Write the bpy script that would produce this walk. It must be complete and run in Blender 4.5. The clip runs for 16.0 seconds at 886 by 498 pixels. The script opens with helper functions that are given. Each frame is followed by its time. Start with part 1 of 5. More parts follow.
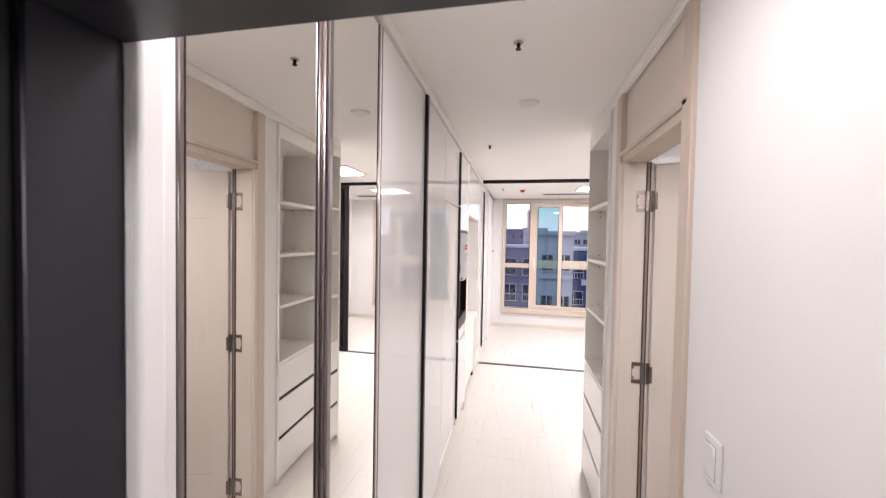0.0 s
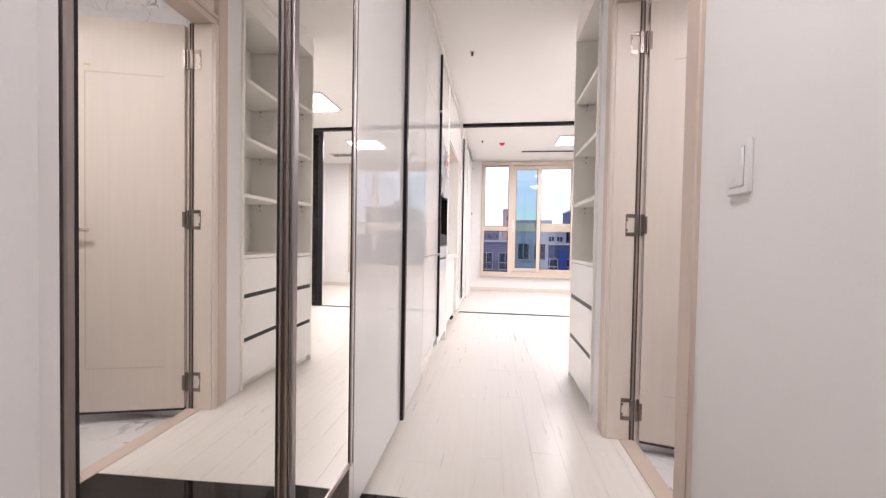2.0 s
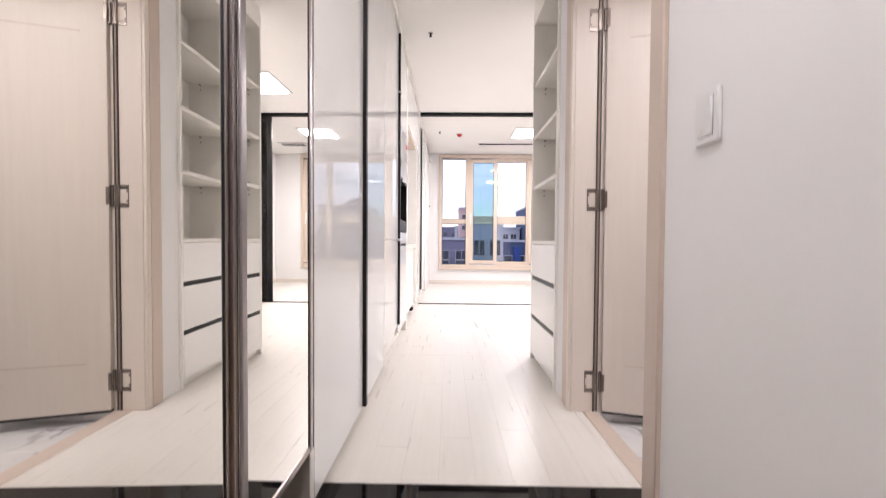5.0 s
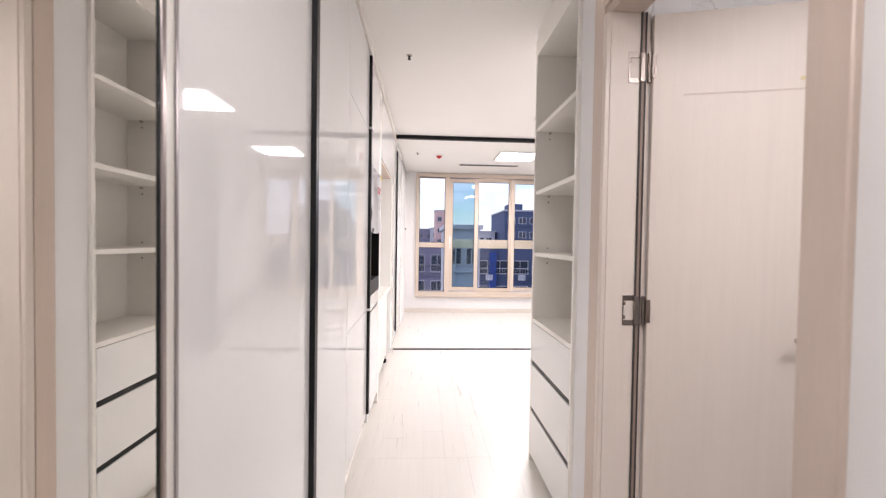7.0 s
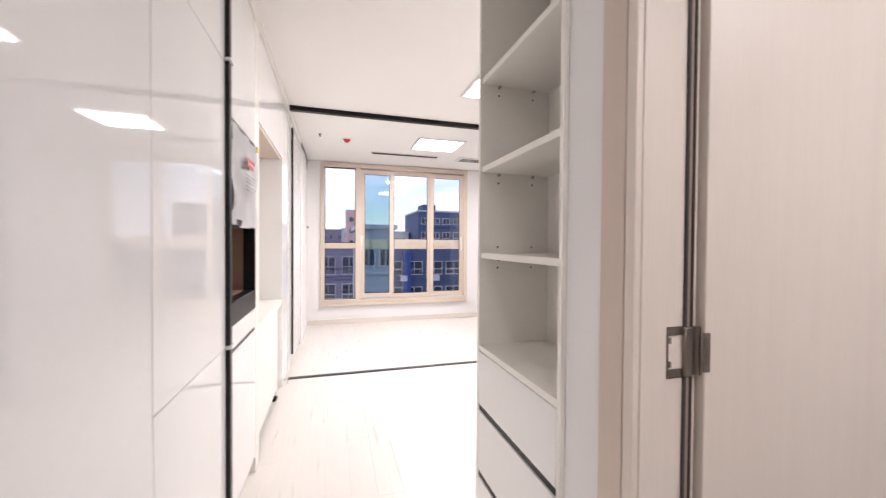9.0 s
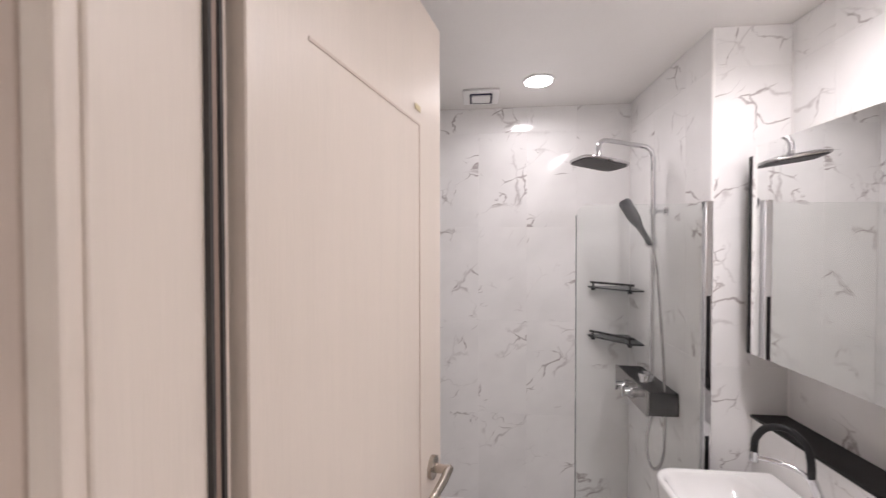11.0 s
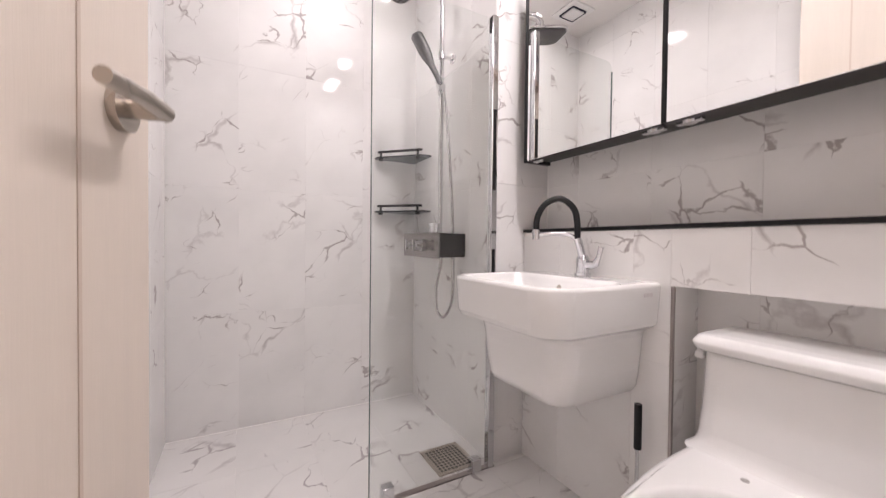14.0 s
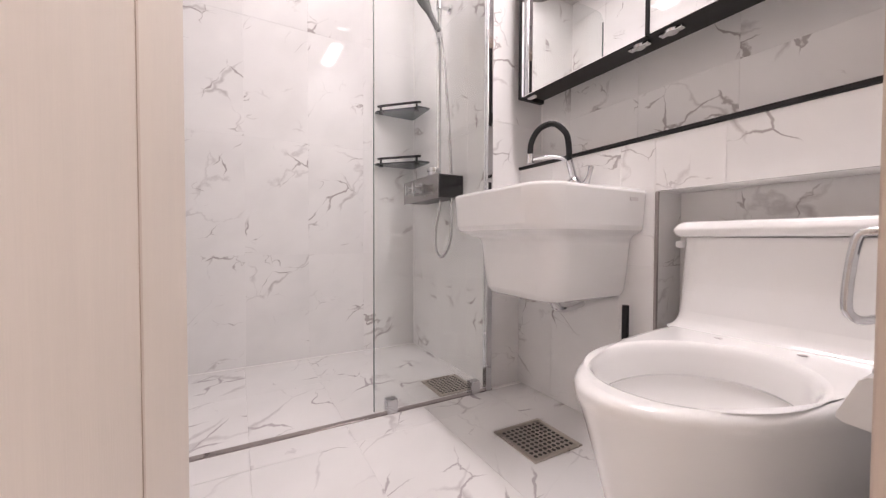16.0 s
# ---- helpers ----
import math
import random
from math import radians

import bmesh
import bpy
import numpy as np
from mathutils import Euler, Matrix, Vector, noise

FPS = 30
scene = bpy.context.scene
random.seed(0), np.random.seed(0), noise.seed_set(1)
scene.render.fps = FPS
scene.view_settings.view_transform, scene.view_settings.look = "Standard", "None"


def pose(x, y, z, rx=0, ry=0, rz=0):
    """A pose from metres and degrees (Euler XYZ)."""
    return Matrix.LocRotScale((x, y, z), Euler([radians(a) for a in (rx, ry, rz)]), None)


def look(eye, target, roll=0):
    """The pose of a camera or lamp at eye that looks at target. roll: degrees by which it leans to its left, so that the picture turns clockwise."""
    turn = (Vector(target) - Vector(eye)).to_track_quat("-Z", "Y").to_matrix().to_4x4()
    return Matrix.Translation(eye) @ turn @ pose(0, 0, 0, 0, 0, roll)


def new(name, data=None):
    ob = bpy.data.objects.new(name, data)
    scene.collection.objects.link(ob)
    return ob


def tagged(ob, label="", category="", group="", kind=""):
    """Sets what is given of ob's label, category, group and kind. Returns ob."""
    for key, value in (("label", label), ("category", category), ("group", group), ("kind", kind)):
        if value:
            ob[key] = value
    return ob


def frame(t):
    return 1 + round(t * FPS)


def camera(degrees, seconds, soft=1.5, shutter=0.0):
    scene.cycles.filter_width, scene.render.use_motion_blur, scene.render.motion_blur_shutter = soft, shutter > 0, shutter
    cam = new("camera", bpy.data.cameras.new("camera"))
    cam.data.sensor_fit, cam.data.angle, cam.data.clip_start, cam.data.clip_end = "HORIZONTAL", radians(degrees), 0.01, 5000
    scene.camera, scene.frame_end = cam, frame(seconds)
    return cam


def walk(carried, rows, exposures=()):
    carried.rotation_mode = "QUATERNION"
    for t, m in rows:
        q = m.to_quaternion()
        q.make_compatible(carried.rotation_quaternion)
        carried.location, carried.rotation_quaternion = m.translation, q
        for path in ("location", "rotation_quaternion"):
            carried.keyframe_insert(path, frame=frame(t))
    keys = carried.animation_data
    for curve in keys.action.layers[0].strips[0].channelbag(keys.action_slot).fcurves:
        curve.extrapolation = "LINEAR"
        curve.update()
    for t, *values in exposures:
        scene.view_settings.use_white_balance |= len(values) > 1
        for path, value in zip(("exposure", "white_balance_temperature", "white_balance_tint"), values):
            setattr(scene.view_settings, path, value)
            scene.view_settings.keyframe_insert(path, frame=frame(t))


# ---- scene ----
cam = camera(100.4, 16.0, 1.25, 0.25)
PATH = [
    (0, (0.092, 0.034, 1.659), (-0.301, 1.994, 1.606), 1.0),
    (0.5, (0.134, 0.081, 1.578), (-0.265, 2.04, 1.528), 0.9),
    (1, (0.115, 0.118, 1.44), (-0.235, 2.086, 1.388), 0.9),
    (1.5, (0.069, 0.148, 1.19), (-0.237, 2.124, 1.143), 1.0),
    (2, (0.043, 0.16, 0.928), (-0.223, 2.142, 0.885), 1.0),
    (2.5, (0.039, 0.177, 0.708), (-0.191, 2.163, 0.661), 0.9),
    (3, (0.023, 0.178, 0.548), (-0.179, 2.167, 0.502), 0.7),
    (3.5, (0.024, 0.181, 0.417), (-0.134, 2.174, 0.371), 0.8),
    (4, (0.016, 0.177, 0.368), (-0.096, 2.173, 0.323), 0.7),
    (4.5, (0.017, 0.193, 0.446), (-0.045, 2.192, 0.401), 0.6),
    (5, (0.003, 0.222, 0.82), (-0.027, 2.222, 0.774), 0.4),
    (5.2, (0.011, 0.228, 0.991), (-0.023, 2.227, 0.949), 0.5),
    (7.3, (-0.042, 0.893, 1.25), (0.074, 2.889, 1.209), 0.8),
    (7.5, (-0.023, 1.003, 1.24), (0.087, 3.0, 1.202), 0.5),
    (8, (-0.023, 1.218, 1.234), (0.111, 3.213, 1.199), 0.5),
    (8.5, (-0.03, 1.344, 1.234), (0.256, 3.324, 1.204), 0.5),
    (9, (0.023, 1.413, 1.234), (0.585, 3.332, 1.202), 0.4),
    (9.5, (0.123, 1.511, 1.253), (1.146, 3.229, 1.215), 0.3),
    (10, (0.21, 1.59, 1.302), (1.805, 2.796, 1.268), 0.7),
    (10.2, (0.253, 1.645, 1.323), (1.982, 2.651, 1.293), 0.4),
    (12.3, (0.528, 1.764, 1.741), (2.344, 0.925, 1.713), 0.4),
    (12.5, (0.569, 1.761, 1.703), (2.347, 0.846, 1.672), 0.3),
    (13, (0.688, 1.752, 1.481), (2.442, 0.791, 1.426), 0.3),
    (13.5, (0.687, 1.733, 1.116), (2.446, 0.781, 1.088), 0.7),
    (14, (0.69, 1.723, 0.802), (2.444, 0.763, 0.768), 0.6),
    (14.5, (0.653, 1.746, 0.667), (2.404, 0.782, 0.617), 0.3),
    (15, (0.625, 1.759, 0.573), (2.375, 0.792, 0.522), 0.4),
    (15.5, (0.608, 1.772, 0.5), (2.354, 0.797, 0.46), 0.5),
    (16, (0.628, 1.763, 0.553), (2.375, 0.791, 0.503), 0.2),
]
EXPOSURE = [(0, 0.38, 6330, 18), (2, 0.45, 6320, 18), (3.5, 0.56, 6320, 18), (5, 0.54, 6280, 17), (8, 0.40, 6300, 17), (10.2, 0.36, 6350, 17), (12.3, 0.10, 6500, 20), (13, 0.19, 6500, 20), (14, 0.65, 6550, 20), (15, 0.76, 6550, 21), (16, 0.78, 6550, 21)]
walk(cam, [(t, look(eye, target, roll)) for t, eye, target, roll in PATH], EXPOSURE)

# ---- light ----
world = bpy.data.worlds.new("sky")
scene.world = world
world.use_nodes = True
wt = world.node_tree
wbg = wt.nodes["Background"]
sky = wt.nodes.new("ShaderNodeTexSky")
sky.sky_type, sky.sun_disc = "NISHITA", False
sky.sun_elevation, sky.sun_rotation = radians(34), radians(-60)
sky.air_density, sky.dust_density = 1.0, 0.6
wtc = wt.nodes.new("ShaderNodeTexCoord")
wmap = wt.nodes.new("ShaderNodeMapping")
wmap.inputs["Scale"].default_value = (1, 1, 3.5)
wnoise = wt.nodes.new("ShaderNodeTexNoise")
wnoise.inputs["Scale"].default_value = 2.6
wnoise.inputs["Detail"].default_value = 7
wramp = wt.nodes.new("ShaderNodeValToRGB")
wramp.color_ramp.elements[0].position, wramp.color_ramp.elements[1].position = 0.36, 0.58
wmix = wt.nodes.new("ShaderNodeMix")
wmix.data_type = "RGBA"
wmix.inputs[7].default_value = (6.8, 6.7, 7.9, 1)
wt.links.new(wtc.outputs["Generated"], wmap.inputs["Vector"])
wt.links.new(wmap.outputs["Vector"], wnoise.inputs["Vector"])
wt.links.new(wnoise.outputs["Fac"], wramp.inputs["Fac"])
wt.links.new(wramp.outputs["Color"], wmix.inputs[0])
wt.links.new(sky.outputs["Color"], wmix.inputs[6])
wt.links.new(wmix.outputs[2], wbg.inputs["Color"])
wbg.inputs["Strength"].default_value = 0.16

sun = new("sun", bpy.data.lights.new("sun", "SUN"))
sun.data.energy, sun.data.angle, sun.data.color = 0.8, radians(12), (1, 0.95, 0.9)
sun.matrix_world = look((0, 0, 30), (17.3, 10, 20.0))


def area_lamp(name, x, y, z, sx, sy, watts, colour, spread=180):
    lamp = new(name, bpy.data.lights.new(name, "AREA"))
    lamp.data.shape, lamp.data.size, lamp.data.size_y = "RECTANGLE", sx, sy
    lamp.data.energy, lamp.data.color, lamp.data.spread = watts, colour, radians(spread)
    lamp.matrix_world = pose(x, y, z)
    return lamp


WARM = (1.0, 0.955, 0.90)
for lx, ly in ((1.24, 5.85), (1.30, 4.05)):
    area_lamp("panel_lamp", lx, ly, 2.425, 0.5, 0.46, 27, WARM)
# added to brighten the entry: an unseen lamp, assumed from its bright wall
area_lamp("unseen_entry_lamp", 0.02, 0.70, 2.43, 0.26, 0.26, 6.0, WARM, 165)
# fill lamp added out of view on the landing, lights the entry from behind
area_lamp("landing_fill_lamp", 0.10, -0.75, 2.43, 0.5, 0.5, 2.8, (1.0, 0.98, 0.96))
area_lamp("bar_lamp", 1.15, 0.985, 2.252, 0.66, 0.085, 7.2, (1.0, 0.97, 0.94), 158)
area_lamp("downlight_lamp", 2.23, 1.44, 2.275, 0.12, 0.12, 1.9, (1.0, 0.97, 0.94), 165)


# ---- materials ----
def nodes_of(name):
    m = bpy.data.materials.new(name)
    m.use_nodes = True
    return m, m.node_tree, m.node_tree.nodes["Principled BSDF"]


def surface(name, colour, rough, metal=0.0, var=0.05, scale=6.0, fine=90.0, bump=0.0, stretch=(1, 1, 1), coat=0.0, per_object=0.0, spec=0.5, rvar=0.08):
    """A procedural surface: colour varied at two scales, uneven gloss and a fine relief."""
    m, t, b = nodes_of(name)
    n = t.nodes
    tc, mp = n.new("ShaderNodeTexCoord"), n.new("ShaderNodeMapping")
    mp.inputs["Scale"].default_value = stretch
    t.links.new(tc.outputs["Object"], mp.inputs["Vector"])
    info = n.new("ShaderNodeObjectInfo")
    shift = n.new("ShaderNodeVectorMath")
    shift.operation = "ADD"
    big = n.new("ShaderNodeVectorMath")
    big.operation = "SCALE"
    big.inputs["Scale"].default_value = 37.0
    comb = n.new("ShaderNodeCombineXYZ")
    for i in range(3):
        t.links.new(info.outputs["Random"], comb.inputs[i])
    t.links.new(comb.outputs[0], big.inputs[0])
    t.links.new(mp.outputs[0], shift.inputs[0])
    t.links.new(big.outputs[0], shift.inputs[1])
    a, c = n.new("ShaderNodeTexNoise"), n.new("ShaderNodeTexNoise")
    for tex, s in ((a, scale), (c, fine)):
        tex.inputs["Scale"].default_value, tex.inputs["Detail"].default_value = s, 4
        t.links.new(shift.outputs[0], tex.inputs["Vector"])
    mid = n.new("ShaderNodeMix")
    mid.data_type = "FLOAT"
    mid.inputs[0].default_value = 0.45
    t.links.new(a.outputs["Fac"], mid.inputs[2])
    t.links.new(c.outputs["Fac"], mid.inputs[3])
    val = mid.outputs[0]
    if per_object:
        add = n.new("ShaderNodeMath")
        add.operation = "MULTIPLY_ADD"
        t.links.new(info.outputs["Random"], add.inputs[0])
        add.inputs[1].default_value = per_object
        t.links.new(val, add.inputs[2])
        sub = n.new("ShaderNodeMath")
        sub.operation = "SUBTRACT"
        t.links.new(add.outputs[0], sub.inputs[0])
        sub.inputs[1].default_value = per_object / 2
        val = sub.outputs[0]
    ramp = n.new("ShaderNodeValToRGB")
    lo, hi = [max(0, v * (1 - var)) for v in colour], [min(1, v * (1 + var)) for v in colour]
    ramp.color_ramp.elements[0].position, ramp.color_ramp.elements[1].position = 0.28, 0.72
    ramp.color_ramp.elements[0].color, ramp.color_ramp.elements[1].color = (*lo, 1), (*hi, 1)
    t.links.new(val, ramp.inputs["Fac"])
    t.links.new(ramp.outputs["Color"], b.inputs["Base Color"])
    rr = n.new("ShaderNodeMapRange")
    rr.inputs["To Min"].default_value, rr.inputs["To Max"].default_value = max(0, rough * (1 - rvar * 3)), min(1, rough * (1 + rvar * 3))
    t.links.new(a.outputs["Fac"], rr.inputs["Value"])
    t.links.new(rr.outputs[0], b.inputs["Roughness"])
    b.inputs["Metallic"].default_value = metal
    b.inputs["Specular IOR Level"].default_value = spec
    b.inputs["Coat Weight"].default_value = coat
    b.inputs["Coat Roughness"].default_value = 0.02
    if bump:
        bp = n.new("ShaderNodeBump")
        bp.inputs["Strength"].default_value, bp.inputs["Distance"].default_value = bump, 0.002
        t.links.new(c.outputs["Fac"], bp.inputs["Height"])
        t.links.new(bp.outputs[0], b.inputs["Normal"])
    return m


def marble(name, base, vein, rough, scale, cover):
    """White stone with broken grey veins, shifted from piece to piece."""
    m, t, b = nodes_of(name)
    n = t.nodes
    tc, info, comb = n.new("ShaderNodeTexCoord"), n.new("ShaderNodeObjectInfo"), n.new("ShaderNodeCombineXYZ")
    for i in range(3):
        t.links.new(info.outputs["Random"], comb.inputs[i])
    big, add = n.new("ShaderNodeVectorMath"), n.new("ShaderNodeVectorMath")
    big.operation, add.operation = "SCALE", "ADD"
    big.inputs["Scale"].default_value = 91.0
    t.links.new(comb.outputs[0], big.inputs[0])
    t.links.new(tc.outputs["Object"], add.inputs[0])
    t.links.new(big.outputs[0], add.inputs[1])
    mp = n.new("ShaderNodeMapping")
    mp.vector_type = "TEXTURE"
    mp.inputs["Rotation"].default_value = (0.95, 0.75, 0.3)
    mp.inputs["Scale"].default_value = (0.85, 0.85, 1.7)
    t.links.new(add.outputs[0], mp.inputs["Vector"])
    warp = n.new("ShaderNodeTexNoise")
    warp.inputs["Scale"].default_value, warp.inputs["Detail"].default_value = scale * 1.7, 8
    t.links.new(mp.outputs[0], warp.inputs["Vector"])
    mixv = n.new("ShaderNodeMix")
    mixv.data_type = "VECTOR"
    mixv.inputs[0].default_value = 0.15
    t.links.new(mp.outputs[0], mixv.inputs[4])
    t.links.new(warp.outputs["Color"], mixv.inputs[5])
    vor = n.new("ShaderNodeTexVoronoi")
    vor.feature = "DISTANCE_TO_EDGE"
    vor.inputs["Scale"].default_value = scale
    t.links.new(mixv.outputs[1], vor.inputs["Vector"])
    mask = n.new("ShaderNodeTexNoise")
    mask.inputs["Scale"].default_value, mask.inputs["Detail"].default_value = scale * 1.5, 3
    t.links.new(mp.outputs[0], mask.inputs["Vector"])
    width = n.new("ShaderNodeMapRange")
    width.inputs["From Min"].default_value, width.inputs["From Max"].default_value = cover, cover + 0.22
    width.inputs["To Min"].default_value, width.inputs["To Max"].default_value = 0.0, 0.040
    t.links.new(mask.outputs["Fac"], width.inputs["Value"])
    line = n.new("ShaderNodeMath")
    line.operation = "SUBTRACT"
    t.links.new(width.outputs[0], line.inputs[0])
    t.links.new(vor.outputs["Distance"], line.inputs[1])
    amount = n.new("ShaderNodeMapRange")
    amount.inputs["From Min"].default_value, amount.inputs["From Max"].default_value = 0.0, 0.045
    amount.inputs["To Max"].default_value = 0.72
    t.links.new(line.outputs[0], amount.inputs["Value"])
    hair = n.new("ShaderNodeTexVoronoi")
    hair.feature = "DISTANCE_TO_EDGE"
    hair.inputs["Scale"].default_value = scale * 1.9
    t.links.new(mixv.outputs[1], hair.inputs["Vector"])
    thin = n.new("ShaderNodeMapRange")
    thin.inputs["From Min"].default_value, thin.inputs["From Max"].default_value = cover + 0.05, cover + 0.20
    thin.inputs["To Min"].default_value, thin.inputs["To Max"].default_value = 0.0, 0.035
    t.links.new(mask.outputs["Fac"], thin.inputs["Value"])
    cut = n.new("ShaderNodeMath")
    cut.operation = "SUBTRACT"
    t.links.new(thin.outputs[0], cut.inputs[0])
    t.links.new(hair.outputs["Distance"], cut.inputs[1])
    crack = n.new("ShaderNodeMapRange")
    crack.inputs["From Min"].default_value, crack.inputs["From Max"].default_value = 0.0, 0.02
    crack.inputs["To Max"].default_value = 0.85
    t.links.new(cut.outputs[0], crack.inputs["Value"])
    both = n.new("ShaderNodeMath")
    both.operation = "MAXIMUM"
    t.links.new(amount.outputs[0], both.inputs[0])
    t.links.new(crack.outputs[0], both.inputs[1])
    amount = both
    cloud = n.new("ShaderNodeTexNoise")
    cloud.inputs["Scale"].default_value, cloud.inputs["Detail"].default_value = scale * 1.1, 5
    t.links.new(mp.outputs[0], cloud.inputs["Vector"])
    back = n.new("ShaderNodeValToRGB")
    back.color_ramp.elements[0].position, back.color_ramp.elements[1].position = 0.3, 0.6
    back.color_ramp.elements[0].color = (*[v * 0.93 for v in base], 1)
    back.color_ramp.elements[1].color = (*base, 1)
    t.links.new(cloud.outputs["Fac"], back.inputs["Fac"])
    mix = n.new("ShaderNodeMix")
    mix.data_type = "RGBA"
    t.links.new(amount.outputs[0], mix.inputs[0])
    t.links.new(back.outputs[0], mix.inputs[6])
    mix.inputs[7].default_value = (*vein, 1)
    t.links.new(mix.outputs[2], b.inputs["Base Color"])
    b.inputs["Roughness"].default_value = rough
    b.inputs["Coat Weight"].default_value = 0.0
    return m


def glow(name, colour, strength):
    m, t, b = nodes_of(name)
    b.inputs["Base Color"].default_value = (0.8, 0.8, 0.8, 1)
    b.inputs["Emission Color"].default_value = (*colour, 1)
    b.inputs["Emission Strength"].default_value = strength
    return m


def thin_glass(name, tint):
    """A pane: mostly see-through, with a reflection that grows at a slant."""
    m, t, b = nodes_of(name)
    n = t.nodes
    tr, gl, mx = n.new("ShaderNodeBsdfTransparent"), n.new("ShaderNodeBsdfGlossy"), n.new("ShaderNodeMixShader")
    lw, pw, ma = n.new("ShaderNodeLayerWeight"), n.new("ShaderNodeMath"), n.new("ShaderNodeMath")
    tr.inputs["Color"].default_value = (*tint, 1)
    gl.inputs["Roughness"].default_value = 0.005
    lw.inputs["Blend"].default_value = 0.5
    pw.operation, ma.operation = "POWER", "MULTIPLY_ADD"
    pw.inputs[1].default_value = 4.0
    ma.inputs[1].default_value, ma.inputs[2].default_value = 0.75, 0.035
    t.links.new(lw.outputs["Facing"], pw.inputs[0])
    t.links.new(pw.outputs[0], ma.inputs[0])
    t.links.new(ma.outputs[0], mx.inputs[0])
    t.links.new(tr.outputs[0], mx.inputs[1])
    t.links.new(gl.outputs[0], mx.inputs[2])
    t.links.new(mx.outputs[0], n["Material Output"].inputs["Surface"])
    return m


PAINT = surface("white_wallpaper", (0.85, 0.835, 0.83), 0.75, var=0.02, scale=3, fine=260, bump=0.12, spec=0.3)
CEIL = surface("white_ceiling_paper", (0.925, 0.905, 0.88), 0.8, var=0.02, scale=2, fine=300, bump=0.08, spec=0.25)
GLOSS = surface("white_high_gloss_panel", (0.89, 0.88, 0.87), 0.03, var=0.015, scale=2, fine=40, rvar=0.1, spec=0.42)
SATIN = surface("white_satin_board", (0.90, 0.872, 0.82), 0.35, var=0.02, scale=4, fine=120)
BEIGE = surface("beige_wood_foil", (0.63, 0.52, 0.445), 0.45, var=0.05, scale=5, fine=60, bump=0.1, stretch=(7, 7, 0.35))
DOORM = surface("pale_wood_foil", (0.73, 0.645, 0.57), 0.38, var=0.035, scale=6, fine=50, bump=0.12, stretch=(9, 9, 0.35))
PLANK = surface("whitewashed_oak_plank", (0.79, 0.75, 0.70), 0.30, var=0.035, scale=5, fine=45, bump=0.04, stretch=(11, 0.55, 1), per_object=0.09)
GAPM = surface("plank_gap", (0.74, 0.69, 0.63), 0.8)
BLACK = surface("black_metal", (0.008, 0.0075, 0.008), 0.38, var=0.2, spec=0.3)
DARKF = surface("dark_navy_steel_frame", (0.016, 0.0155, 0.023), 0.38, metal=0.1, var=0.15, bump=0.05)
GRANITE = surface("black_granite", (0.006, 0.005, 0.005), 0.035, var=0.5, scale=40, fine=250, spec=0.45)
GUNMETAL = surface("gunmetal_steel", (0.38, 0.35, 0.355), 0.34, metal=1.0, var=0.03, scale=3, fine=300, stretch=(6, 6, 0.3), rvar=0.03)
STEEL = surface("brushed_bronze_steel", (0.40, 0.355, 0.34), 0.28, metal=1.0, var=0.03, scale=3, fine=500, stretch=(6, 6, 0.3), rvar=0.03)
CHROME = surface("chrome", (0.64, 0.64, 0.655), 0.07, metal=1.0, var=0.02)
NICKEL = surface("brushed_nickel", (0.50, 0.45, 0.40), 0.28, metal=1.0, var=0.06)
MIRROR = surface("mirror_glass", (0.95, 0.94, 0.905), 0.004, metal=1.0, var=0.004)
MIRRORB = surface("silver_mirror_glass", (0.95, 0.955, 0.95), 0.004, metal=1.0, var=0.004)
STONE = surface("cream_marble_floor", (0.66, 0.58, 0.49), 0.10, var=0.10, scale=7, fine=40, coat=0.3)
STONE2 = surface("beige_marble_inset", (0.60, 0.50, 0.37), 0.09, var=0.14, scale=9, fine=45, coat=0.3)
GREYP = surface("grey_laminate_panel", (0.33, 0.29, 0.265), 0.45, var=0.05)
TILE = marble("veined_marble_tile", (0.90, 0.885, 0.875), (0.40, 0.355, 0.35), 0.035, 3.6, 0.475)
FTILE = marble("veined_marble_floor_tile", (0.82, 0.80, 0.79), (0.42, 0.38, 0.39), 0.10, 3.2, 0.45)
GROUT = surface("tile_grout", (0.90, 0.88, 0.865), 0.85, var=0.06, fine=200)
CERAM = surface("white_sanitary_ceramic", (0.88, 0.87, 0.86), 0.06, var=0.01, scale=3, fine=30, coat=0.5)
PVC = surface("beige_window_frame", (0.66, 0.56, 0.47), 0.38, var=0.03)
PLASTIC = surface("white_plastic", (0.80, 0.79, 0.78), 0.35, var=0.015)
RUBBER = surface("black_rubber", (0.011, 0.011, 0.012), 0.45, var=0.1, spec=0.35)
GLASS = thin_glass("clear_pane", (0.965, 0.975, 0.97))
BLUEGLASS = thin_glass("blue_tinted_pane", (0.60, 0.72, 0.76))
LED = glow("led_panel", (1.0, 0.97, 0.93), 9.0)
LEDB = glow("led_bar", (1.0, 0.98, 0.96), 6.0)
LENS = glow("led_lens", (1.0, 0.98, 0.96), 10.0)
OVEN = surface("brown_raw_board", (0.32, 0.21, 0.15), 0.6, var=0.12)
PALEBASE = surface("pale_baseboard_foil", (0.74, 0.68, 0.62), 0.45, var=0.04, stretch=(0.4, 0.4, 6))
PAPER = surface("white_paper_sheet", (0.90, 0.88, 0.89), 0.6, var=0.03, bump=0.1)
RED = surface("red_plastic", (0.55, 0.02, 0.02), 0.4, var=0.05)
YELLOW = surface("yellow_tape", (0.75, 0.62, 0.05), 0.5)
MASKING = surface("masking_tape", (0.66, 0.55, 0.33), 0.6)
